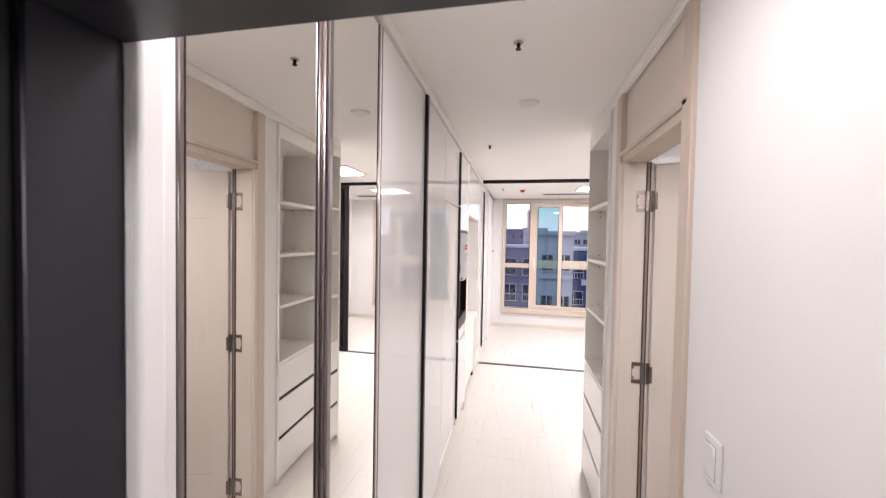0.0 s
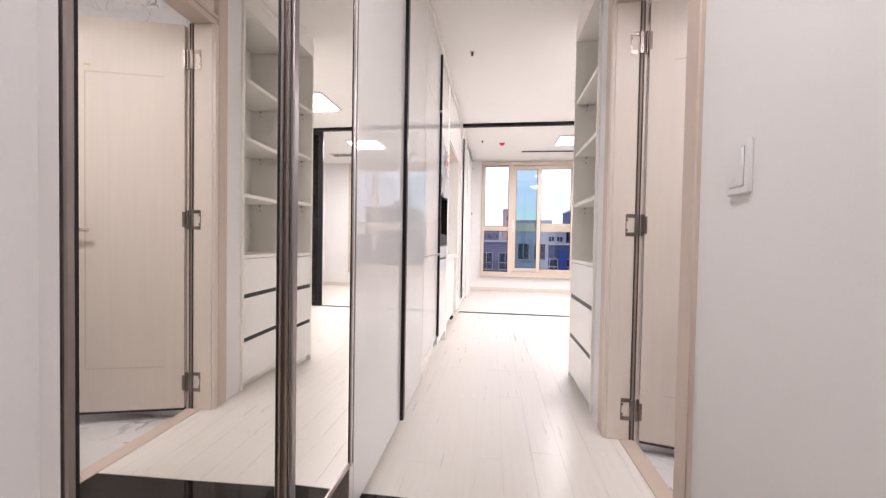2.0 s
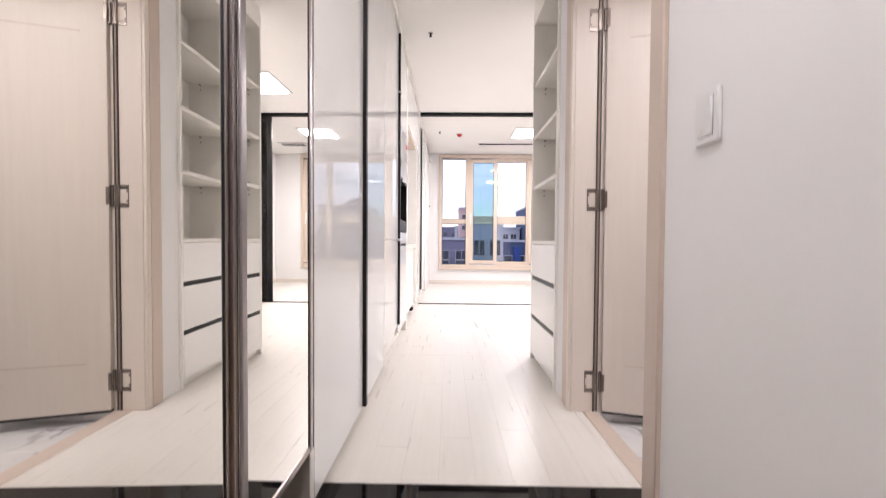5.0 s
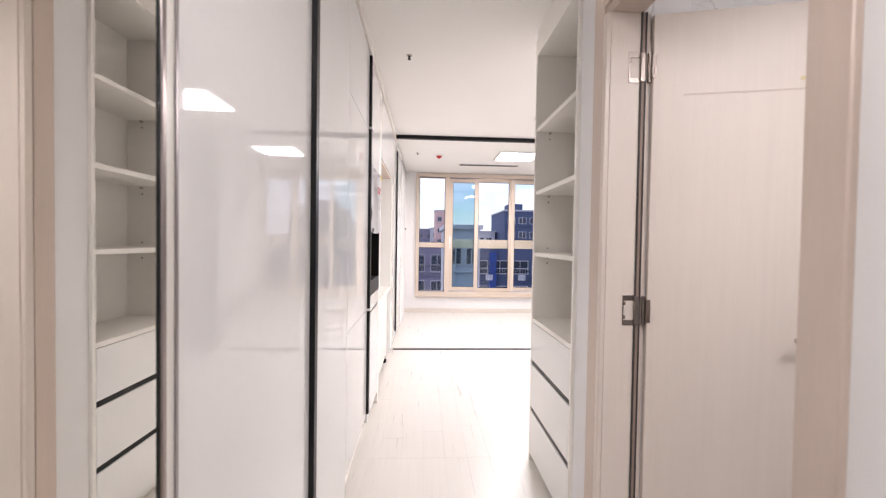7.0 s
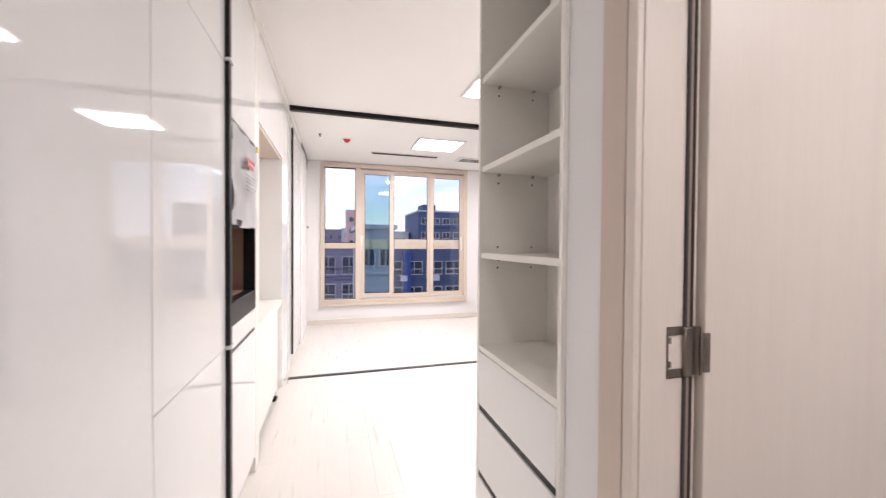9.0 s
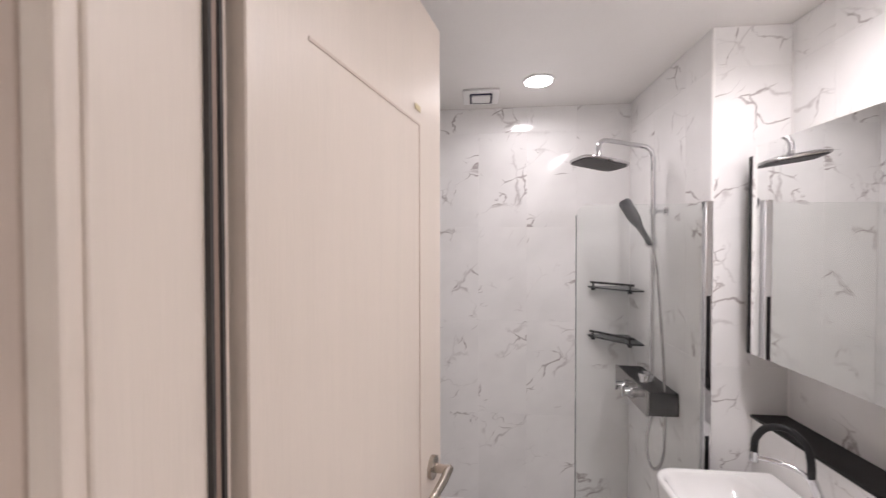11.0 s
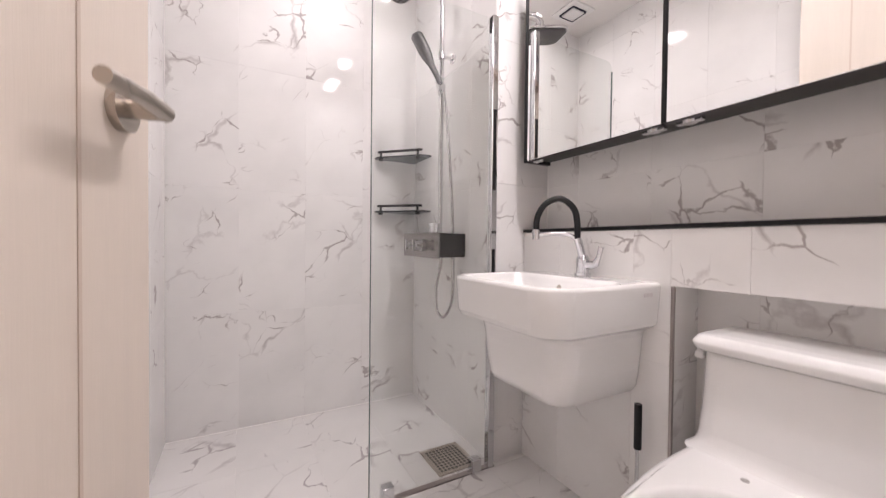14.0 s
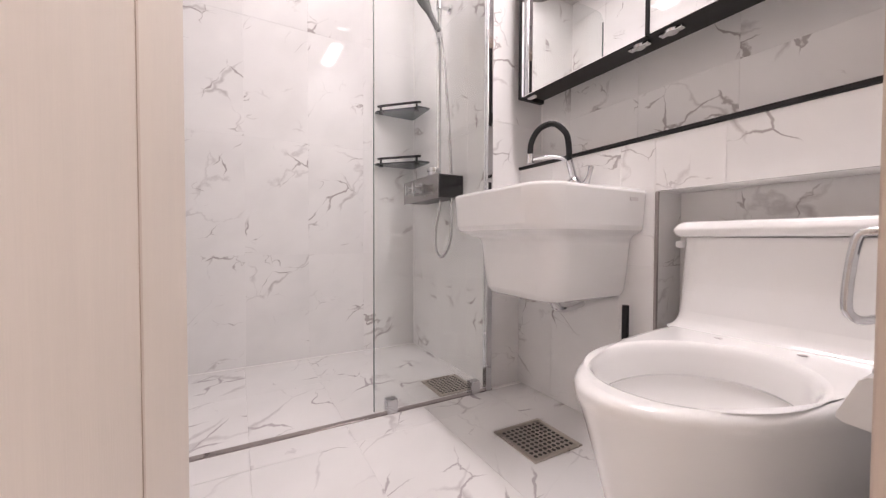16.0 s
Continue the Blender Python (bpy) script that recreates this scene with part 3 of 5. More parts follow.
place_door()
for hz in (0.148, 1.018, 1.86):
    hl = bmesh.new()
    box(hl, 0.662, 0.704, DY1 - 0.0025, DY1 - 0.0003, hz - 0.052, hz - 0.034)
    box(hl, 0.662, 0.704, DY1 - 0.0025, DY1 - 0.0003, hz + 0.034, hz + 0.052)
    box(hl, 0.698, 0.716, DY1 - 0.010, DY1 - 0.0003, hz - 0.05, hz + 0.05, 0.002)
    box(hl, 0.659, 0.662, DY1 - 0.0025, DY1 - 0.0003, hz - 0.052, hz + 0.052)
    box(hl, 0.662, 0.669, DY1 - 0.0025, DY1 - 0.0003, hz - 0.03, hz - 0.018)
    box(hl, 0.662, 0.669, DY1 - 0.0025, DY1 - 0.0003, hz + 0.018, hz + 0.03)
    part("hinge_plate", hl, BRONZE, cas, "bronze hinge plate")

# ---- mirror shoe cabinet ----
MZ0, MZ1 = 0.225, 2.39
sc = thing("shoe_cabinet", LX - 0.2, 0.85, MZ0, "wall-hung shoe cabinet with two steel-framed mirror doors", "cabinet")
part("body", slab(-1.04, LX - 0.038, 0.478, 1.2445, MZ0, MZ1), GREYP, sc)
part("side_panel", slab(-1.04, LX - 0.002, 1.245, 1.262, MZ0, MZ1), SATIN, sc)
part("base_panel", slab(-1.04, LX - 0.002, 1.2355, 1.262, 0.001, MZ0 - 0.0005), GREYP, sc, "grey panel below the cabinet side")
part("edge_strip", slab(LX - 0.0015, LX + 0.001, 1.2355, 1.262, 0.001, MZ0 - 0.0005), SATIN, sc, "white edge strip")


def mirror_door(y0, y1, bars, pivot, turn):
    """One mirror door, hung a trifle out of true about its hinge edge."""
    hang = Matrix.Translation((LX, pivot, 0)) @ pose(0, 0, 0, 0, 0, turn) @ Matrix.Translation((-LX, -pivot, 0))

    def hung(bm):
        bmesh.ops.transform(bm, matrix=hang, verts=bm.verts)
        return bm

    w = 0.010
    fr = bmesh.new()
    box(fr, LX - 0.022, LX + 0.0015, y0, y0 + w, MZ0, MZ1, 0.002)
    box(fr, LX - 0.022, LX + 0.0015, y1 - w, y1, MZ0, MZ1, 0.002)
    box(fr, LX - 0.022, LX + 0.0015, y0 + w, y1 - w, MZ0, MZ0 + 0.018, 0.002)
    box(fr, LX - 0.022, LX + 0.0015, y0 + w, y1 - w, MZ1 - w, MZ1, 0.002)
    d = part("door", hung(fr), STEEL, sc, "brushed steel framed mirror door")
    part("mirror", hung(slab(LX - 0.012, LX - 0.002, y0 + w, y1 - w, MZ0 + 0.018, MZ1 - w)), MIRROR, d, "clear mirror glass")
    gap = bmesh.new()
    box(gap, LX - 0.002, LX - 0.0005, y0 + w, y0 + w + 0.004, MZ0 + w, MZ1 - w)
    box(gap, LX - 0.002, LX - 0.0005, y1 - w - 0.004, y1 - w, MZ0 + w, MZ1 - w)
    part("gasket", hung(gap), RUBBER, d)
    for b in bars:
        part("handle", hung(slab(LX + 0.002, LX + 0.009, b, b + 0.020, MZ0 + 0.02, MZ1 - 0.02, 0.003, 2)), GUNMETAL, d, "full-height gunmetal pull bar")


mirror_door(0.474, 0.876, (), 0.474, 1.45)
mirror_door(0.8775, 1.244, (0.888,), 1.244, -0.35)
solid("panel_under_cabinet", slab(-0.75, -0.722, 0.471, 1.2345, 0.001, MZ0 - 0.001), GREYP, "grey back panel in the shoe recess", "panel", **S)
solid("panel_recess_left", slab(-0.721, LX - 0.004, 0.4705, 0.474, 0.001, MZ0 - 0.001), GREYP, "grey side of the shoe recess", "panel", **S)

# ---- tall gloss cabinets ----
PZ0, PZ1 = 0.065, 2.39


def tall_unit(name, y0, y1, fronts, label, handles=(), group="tall gloss cabinets"):
    """A carcass with gloss door fronts (z from, z to) and dark pull profiles (y, z from, z to)."""
    u = thing(name, LX - 0.3, (y0 + y1) / 2, 0, label, "cabinet", group=group)
    part("body", slab(-1.04, LX - 0.022, y0 + 0.001, y1 - 0.001, PZ0, PZ1), SATIN, u)
    part("plinth", slab(-1.04, LX - 0.05, y0 + 0.001, y1 - 0.001, 0.0, PZ0 - 0.001), SATIN, u)
    for a, b in fronts:
        part("door", slab(LX - 0.020, LX, y0 + 0.0015, y1 - 0.0015, a + 0.0015, b - 0.0015, 0.0015), GLOSS, u)
    for hy, a, b in handles:
        pr = bmesh.new()
        box(pr, LX - 0.004, LX + 0.016, hy, hy + 0.031, a, b, 0.002)
        box(pr, LX - 0.004, LX + 0.006, hy + 0.031, hy + 0.040, a, b, 0.001)
        part("pull_profile", pr, BLACK, u, "full-height dark metal pull profile")
    return u


part("edge_profile", slab(LX - 0.024, LX + 0.001, 1.2622, 1.267, 0.065, PZ1), GUNMETAL, tall_unit("tall_cabinet", 1.2625, 1.867, ((PZ0, PZ1),), "tall white high-gloss cabinet with a dark pull profile", ((1.865, 0.067, PZ1),)))
tall_unit("tall_cabinet", 1.9065, 2.413, ((PZ0, PZ1),), "tall white high-gloss cabinet door, closed")
tall_unit("tall_cabinet", 2.413, 3.005, ((0.165, 0.825), (0.825, 1.915), (1.915, PZ1)), "tall white high-gloss cabinet in three fronts", ((3.003, 0.18, 0.815), (3.003, 0.832, 1.922), (3.003, 1.936, 2.365)))
tall_unit("tall_cabinet_filler", 1.8675, 1.906, ((PZ0, PZ1),), "narrow white filler behind the pull profile", group="")
for cz in (0.8235, 1.929):
    solid("spacer_clip", slab(LX + 0.001, LX + 0.022, 2.998, 3.05, cz - 0.006, cz + 0.006, 0.002), PLASTIC, "small white plastic spacer between the pull profiles", "clip", group="spacer clips")
vent = thing("plinth_vent", LX - 0.05, 2.5, 0.02, "small white vent grille in the plinth", "vent")
part("frame", slab(LX - 0.0495, LX - 0.044, 2.44, 2.56, 0.008, 0.058, 0.002), PLASTIC, vent)
# dark bars laid on for the shade between the slats
for k in range(4):
    part("slat", slab(LX - 0.0435, LX - 0.041, 2.45, 2.55, 0.013 + 0.011 * k, 0.018 + 0.011 * k), SHADOWGAP, vent)

# ---- oven column ----
oc = thing("oven_cabinet", LX - 0.3, 3.30, 0, "white gloss column with an empty built-in oven niche", "cabinet")
OY0, OY1 = 3.052, 3.565
part("plinth", slab(-1.04, LX - 0.05, OY0, OY1 - 0.002, 0, 0.08), SATIN, oc)
part("body", slab(-1.04, LX - 0.021, OY0, OY1 - 0.002, 0.081, 0.885), SATIN, oc)
part("body_top", slab(-1.04, LX - 0.021, OY0, OY1 - 0.002, 1.70, PZ1), SATIN, oc)
part("side_panel", slab(-1.04, LX - 0.001, OY1 - 0.018, OY1, 0.081, PZ1), SATIN, oc)
part("side_panel", slab(-1.04, LX - 0.021, OY0, OY0 + 0.016, 0.886, 1.699), SATIN, oc)
part("back", slab(-1.04, -1.02, OY0 + 0.016, OY1 - 0.018, 0.886, 1.699), OVEN, oc)
part("drawer", slab(LX - 0.020, LX, OY0, OY1 - 0.0185, 0.79, 0.884, 0.0015), GLOSS, oc)
part("drawer_gap", slab(LX - 0.018, LX - 0.004, OY0, OY1 - 0.0185, 0.772, 0.789), BLACK, oc, "dark recessed drawer pull")
part("door", slab(LX - 0.020, LX, OY0, OY1 - 0.0185, 0.10, 0.771, 0.0015), GLOSS, oc)
part("door", slab(LX - 0.020, LX, OY0, OY1 - 0.0185, 1.74, PZ1, 0.0015), GLOSS, oc)
rim = bmesh.new()
for a in ((OY0, OY0 + 0.022, 0.887, 1.735), (OY1 - 0.04, OY1 - 0.0185, 0.887, 1.735), (OY0 + 0.022, OY1 - 0.04, 0.887, 0.985), (OY0 + 0.022, OY1 - 0.04, 1.30, 1.33), (OY0 + 0.022, OY1 - 0.04, 1.70, 1.735)):
    box(rim, LX - 0.05, LX + 0.004, a[0], a[1], a[2], a[3], 0.003)
part("niche_frame", rim, BLACK, oc, "black niche frame")
inner = bmesh.new()
box(inner, -1.02, LX - 0.051, OY0 + 0.017, OY0 + 0.03, 0.90, 1.69)
box(inner, -1.02, LX - 0.051, OY1 - 0.032, OY1 - 0.019, 0.90, 1.69)
box(inner, -1.02, LX - 0.051, OY0 + 0.03, OY1 - 0.032, 0.90, 0.985)
box(inner, -1.02, LX - 0.051, OY0 + 0.03, OY1 - 0.032, 1.30, 1.315)
part("niche_lining", inner, OVEN, oc, "brown board lining")
sheet = bmesh.new()
grid = [[sheet.verts.new((LX + 0.010 + 0.010 * math.sin(j * 1.1 + i * 0.5) * (j / 10) + 0.006 * math.sin(i * 1.7), OY0 + 0.012 + i * 0.056, 1.715 - j * 0.0415 + 0.006 * math.sin(i * 1.3) * (j / 10))) for i in range(9)] for j in range(11)]
for j in range(10):
    for i in range(8):
        sheet.faces.new((grid[j][i], grid[j][i + 1], grid[j + 1][i + 1], grid[j + 1][i]))
bmesh.ops.solidify(sheet, geom=sheet.faces[:], thickness=0.0015)
nt = thing("notice_sheet", LX + 0.012, 3.3, 1.3, "white paper notice with a red heading taped over the niche", "notice")
part("sheet", sheet, PAPER, nt)
def bars(bm, y0, y1, zs, x, h):
    for k, z in enumerate(zs):
        box(bm, x, x + 0.0012, y0, y1 - 0.03 * (k % 3), z, z + h)
    return bm


part("heading", bars(bmesh.new(), 3.26, 3.40, (1.595, 1.57), LX + 0.0265, 0.018), RED, nt, "red heading bars")
part("lines", bars(bmesh.new(), 3.22, 3.42, (1.53, 1.515, 1.50, 1.48, 1.465), LX + 0.0265, 0.004), surface("grey_print", (0.5, 0.48, 0.5), 0.7), nt, "grey lines of print")
part("tape", slab(LX + 0.0045, LX + 0.0165, 3.53, 3.56, 1.70, 1.725), YELLOW, nt, "yellow tape")

# ---- kitchen recess with a pull-out table ----
KY0, KY1 = 3.566, 4.95
kr = thing("kitchen_recess", LX - 0.3, 4.2, 0, "white recess with an upper cabinet and a socket", "cabinet")
part("upper_cabinet", slab(-1.04, LX - 0.0005, KY0 + 0.10, 4.60, 1.90, PZ1, 0.001), GLOSS, kr)
part("soffit", slab(-1.03, LX - 0.01, KY0 + 0.11, 4.59, 1.885, 1.8995), BEIGE, kr, "beige underside")
part("side", slab(-1.04, LX - 0.0005, KY0, KY0 + 0.098, 0.0, PZ1, 0.001), SATIN, kr)
part("side", slab(-1.04, LX - 0.0005, 4.602, KY1, 0.07, PZ1, 0.001), GLOSS, kr)
part("plinth", slab(-1.04, LX - 0.05, 4.602, KY1, 0.0, 0.069), SATIN, kr)
part("back_panel", slab(-1.045, -1.0405, KY0 + 0.1, 4.60, 0.0, 1.88), SATIN, kr)
pt = thing("pull_out_table", LX - 0.3, 4.1, 0, "white pull-out table on small castors in the recess", "table")
part("top", slab(-1.0, LX - 0.002, KY0 + 0.105, 4.595, 0.735, 0.775, 0.002), SATIN, pt)
part("front", slab(LX - 0.06, LX - 0.035, KY0 + 0.105, 4.595, 0.07, 0.734, 0.002), SATIN, pt)
for cy in (3.75, 4.50):
    c = part("caster", disc(bmesh.new(), (LX - 0.05, cy - 0.012, 0.026), (0, 1, 0), 0.026, 0.024, 18), RUBBER, pt, "small black castor")
    part("fork", slab(LX - 0.065, LX - 0.03, cy - 0.016, cy + 0.016, 0.045, 0.07, 0.002), CHROME, c)
so = thing("wall_socket", LX - 0.66, 3.95, 1.1, "white double wall socket in the recess", "socket")
part("plate", slab(-1.0403, -1.032, 3.88, 4.00, 1.05, 1.13, 0.002), PLASTIC, so)
for sy in (3.915, 3.965):
    part("outlet", disc(bmesh.new(), (-1.0318, sy, 1.09), (1, 0, 0), 0.018, 0.002), SHADOWGAP, so)

# ---- wardrobe beyond the track ----
for k, (a, b) in enumerate(((5.012, 5.23), (5.278, 5.72), (5.72, 6.149))):
    w = thing("wardrobe", LX - 0.3, (a + b) / 2, 0, "white built-in wardrobe door beside the window", "wardrobe", group="wardrobe doors")
    part("body", slab(-1.04, LX - 0.022, a, b, 0.06, 2.39), SATIN, w)
    part("plinth", slab(-1.04, LX - 0.05, a, b, 0, 0.059), SATIN, w)
    part("door", slab(LX - 0.020, LX, a + 0.0015, b - 0.0015, 0.062, 2.39, 0.0015), GLOSS, w)
    if k == 0:
        part("pull_profile", slab(LX - 0.02, LX + 0.016, 5.2305, 5.277, 0.15, 2.33, 0.002), BLACK, w, "full-height dark metal pull profile")
part("filler", slab(-1.04, LX - 0.021, 5.2305, 5.2775, 0.0, 2.39), SATIN, w)
phone = thing("wall_remote", LX + 0.02, 7.1, 1.46, "slim cable and dark holder on the wall beside the window", "remote")
part("holder", slab(LX + 0.0125, LX + 0.035, 7.06, 7.13, 1.44, 1.465, 0.003), surface("grey_plastic", (0.12, 0.115, 0.115), 0.4), phone, "dark grey holder")
part("cable", tube(bmesh.new(), [(LX + 0.016, 7.1, 1.465), (LX + 0.016, 7.095, 1.9), (LX + 0.016, 7.1, 2.28)], 0.005, 8), PLASTIC, phone)
part("clip", slab(LX + 0.0125, LX + 0.026, 7.085, 7.11, 1.86, 1.90, 0.003), PLASTIC, phone)
part("junction_box", slab(LX + 0.0125, LX + 0.045, 7.02, 7.16, 2.28, 2.34, 0.004), PLASTIC, phone)

# ---- shelf unit beside the bathroom door ----
su = thing("shelf_unit", RX + 0.2, 2.53, 0, "tall white unit with open shelves above three drawers", "shelf unit")
UY0, UY1, UX0, UX1 = 2.238, 2.822, RX - 0.016, 0.908
part("side_panel", slab(UX0, UX1, UY0, UY0 + 0.016, 0.0, 2.395, 0.001), SATIN, su)
part("side_panel", slab(UX0, UX1, UY1 - 0.018, UY1, 0.0, 2.395, 0.001), SATIN, su)
part("back", slab(UX1 - 0.012, UX1, UY0 + 0.0165, UY1 - 0.0185, 0.0, 2.395), SATIN, su)
part("top_panel", slab(UX0, UX1 - 0.0125, UY0 + 0.0165, UY1 - 0.0185, 2.30, 2.395, 0.001), SATIN, su)
part("deck", slab(UX0 + 0.002, UX1 - 0.0125, UY0 + 0.0165, UY1 - 0.0185, 0.80, 0.822, 0.001), SATIN, su)
for sz in (1.185, 1.53, 1.885):
    s = part("shelf", slab(UX0 + 0.008, UX1 - 0.0125, UY0 + 0.0165, UY1 - 0.0185, sz - 0.011, sz + 0.011, 0.001), SATIN, su)
    for px in (UX0 + 0.08, UX1 - 0.09):
        part("shelf_pin", disc(bmesh.new(), (px, UY1 - 0.0186, sz - 0.018), (0, -1, 0), 0.006, 0.012, 10), NICKEL, s, "metal shelf pin")
        for hz in (-0.05, 0.034):
            part("pin_hole", disc(bmesh.new(), (px, UY1 - 0.0186, sz + hz), (0, -1, 0), 0.004, 0.0006, 10), SHADOWGAP, s, "dark pin hole")
for a, b in ((0.585, 0.798), (0.317, 0.558), (0.045, 0.290)):
    dr = part("drawer", slab(UX0, UX0 + 0.02, UY0 + 0.0175, UY1 - 0.0195, a, b, 0.0015), GLOSS, su)
    if b < 0.7:
        part("finger_gap", slab(UX0 + 0.006, UX0 + 0.019, UY0 + 0.0175, UY1 - 0.0195, b + 0.001, b + 0.026), BLACK, dr, "dark recessed pull")
part("plinth", slab(UX0 + 0.03, UX0 + 0.045, UY0 + 0.0165, UY1 - 0.0185, 0.0, 0.044), SATIN, su)

# ---- light switch ----
sw = thing("light_switch", RX, 1.075, 1.06, "white two-gang light switch on the entry wall", "switch")
part("plate", slab(RX - 0.011, RX - 0.0002, 1.044, 1.120, 1.045, 1.166, 0.004, 3), PLASTIC, sw)
# recess shade put on as a flat grey band
part("seam", slab(RX - 0.0116, RX - 0.0108, 1.0575, 1.1065, 1.061, 1.150), surface("seam_shade_grey", (0.34, 0.33, 0.33), 0.6), sw, "grey band painted for the shaded recess round the rocker")
rk = bmesh.new()
loft(rk, [[(RX - 0.0112, y, z) for y, z in ((1.0590, 1.0625), (1.105, 1.0625), (1.105, 1.1485), (1.0590, 1.1485))], [(RX - d, y, z) for d, y, z in ((0.0125, 1.060, 1.0635), (0.0125, 1.104, 1.0635), (0.0175, 1.104, 1.1475), (0.0175, 1.060, 1.1475))]])
part("rocker", rk, PLASTIC, sw)
part("indicator", slab(RX - 0.0142, RX - 0.0128, 1.087, 1.098, 1.070, 1.081, 0.0005), surface("pale_indicator", (0.86, 0.85, 0.78), 0.2), sw, "pale indicator window")

# ---- ceiling things ----
for lx, ly in ((1.24, 5.85), (1.30, 4.05)):
    l = thing("ceiling_light", lx, ly, CZ, "square recessed white LED ceiling panel, lit", "ceiling light", group="ceiling lights")
    fr = bmesh.new()
    for a in ((-0.29, -0.265, -0.27, 0.27), (0.265, 0.29, -0.27, 0.27), (-0.265, 0.265, -0.27, -0.245), (-0.265, 0.265, 0.245, 0.27)):
        box(fr, lx + a[0], lx + a[1], ly + a[2], ly + a[3], CZ - 0.014, CZ - 0.0005, 0.002)
    part("frame", fr, PLASTIC, l)
    part("diffuser", slab(lx - 0.265, lx + 0.265, ly - 0.245, ly + 0.245, CZ - 0.006, CZ - 0.0005), LED, l, "glowing diffuser")
for sx, sy in ((0.08, 1.56), (-0.15, 3.16), (-0.14, 5.8)):
    sp = thing("sprinkler", sx, sy, CZ, "small dark ceiling sprinkler head in a nickel rosette", "sprinkler", group="sprinklers")
    part("rosette", disc(bmesh.new(), (sx, sy, CZ - 0.0005), (0, 0, -1), 0.020, 0.004, 24, 0.016), NICKEL, sp)
    part("nozzle", disc(bmesh.new(), (sx, sy, CZ - 0.004), (0, 0, -1), 0.009, 0.020, 12, 0.006), BLACK, sp)
    part("deflector", disc(bmesh.new(), (sx, sy, CZ - 0.024), (0, 0, -1), 0.011, 0.003, 16), BLACK, sp)
sm = thing("ceiling_detector", 0.14, 2.22, CZ, "flat round white ceiling speaker", "detector")
part("body", disc(bmesh.new(), (0.14, 2.22, CZ - 0.0005), (0, 0, -1), 0.062, 0.012, 32, 0.052), PLASTIC, sm)
fa = thing("fire_detector", 0.155, 5.9, CZ, "small fire detector with a red cap", "detector")
part("base", disc(bmesh.new(), (0.155, 5.9, CZ - 0.0005), (0, 0, -1), 0.05, 0.014, 24, 0.045), PLASTIC, fa)
part("cap", disc(bmesh.new(), (0.155, 5.9, CZ - 0.0145), (0, 0, -1), 0.042, 0.03, 24, 0.02), RED, fa, "red cap")
ac = thing("air_conditioner", 0.95, 6.48, CZ, "slim ceiling air conditioner with a dark slot", "air conditioner")
part("panel", slab(0.485, 1.415, 6.425, 6.515, CZ - 0.008, CZ - 0.0005, 0.003), PLASTIC, ac)
part("slot", slab(0.50, 1.40, 6.44, 6.50, CZ - 0.014, CZ - 0.0082, 0.002), BLACK, ac, "dark air slot")
av = thing("ceiling_vent", 1.9, 6.5, CZ, "white slatted ceiling air vent", "vent")
part("frame", slab(1.72, 2.18, 6.38, 6.62, CZ - 0.014, CZ - 0.0005, 0.003), PLASTIC, av)
# black bars take the place of the shaded slots
for k in range(3):
    part("slat", slab(1.76, 2.14, 6.42 + 0.06 * k, 6.445 + 0.06 * k, CZ - 0.018, CZ - 0.0142), BLACK, av)
# made-up fixture for the unseen entry lamp
el = thing("unseen_entry_light", 0.02, 0.70, CZ, "unseen round light added to the entry ceiling, lit", "ceiling light")
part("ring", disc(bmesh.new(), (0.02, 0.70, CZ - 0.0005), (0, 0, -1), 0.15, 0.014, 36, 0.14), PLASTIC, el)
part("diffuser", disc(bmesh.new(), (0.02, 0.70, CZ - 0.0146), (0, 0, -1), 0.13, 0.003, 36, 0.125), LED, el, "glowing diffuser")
# invented panel for the landing fill lamp, never in view
ll = thing("landing_fill_light", 0.10, -0.75, CZ, "unseen square light added on the landing to brighten the entry", "ceiling light")
part("frame", slab(-0.19, 0.39, -1.04, -0.46, CZ - 0.012, CZ - 0.0005, 0.002), PLASTIC, ll)
part("diffuser", slab(-0.16, 0.36, -1.01, -0.49, CZ - 0.016, CZ - 0.0122), LED, ll, "glowing diffuser")

# ---- bathroom setting ----
solid("floor_bathroom_bed", slab(PAR_X + 0.001, BX + 0.1, 0.50, BY1 + 0.1, BF - 0.1, BF - 0.0012), GROUT, "mortar bed of the bathroom floor", "floor", **S)
wall_far = solid("wall_shower", slab(BX + 0.0012, BX + 0.12, 0.5, BY1 + 0.12, BF - 0.1, CZ), GROUT, "white marble-look tiled wall of the shower", "wall", **S)
wall_side = solid("wall_shower_side", slab(COLX + 0.0012, BX, 0.45, SY - 0.0012, BF - 0.1, CZ), GROUT, "white marble-look tiled side wall of the shower", "wall", **S)
wall_mir = solid("wall_basin", slab(PAR_X - 0.003, COLX + 0.0079, 0.42, BY0 - 0.0012, BF - 0.1, CZ), GROUT, "white marble-look tiled wall above the basin", "wall", **S)
wall_low_a = solid("wall_basin_low", slab(1.2512, COLX + 0.0079, BY0 - 0.0079, 0.7188, BF - 0.1, 0.845), GROUT, "tiled low wall behind the basin", "wall", **S)
wall_low_b = solid("wall_niche_head", slab(PAR_X, 1.2511, BY0 - 0.0079, 0.7188, 0.6935, 0.845), GROUT, "tiled low wall above the toilet niche", "wall", **S)
wall_left = solid("wall_bath_side", slab(PAR_X - 0.003, BX, BY1 + 0.0012, BY1 + 0.09, BF - 0.1, CZ), GROUT, "white marble-look tiled wall with a towel rail", "wall", **S)
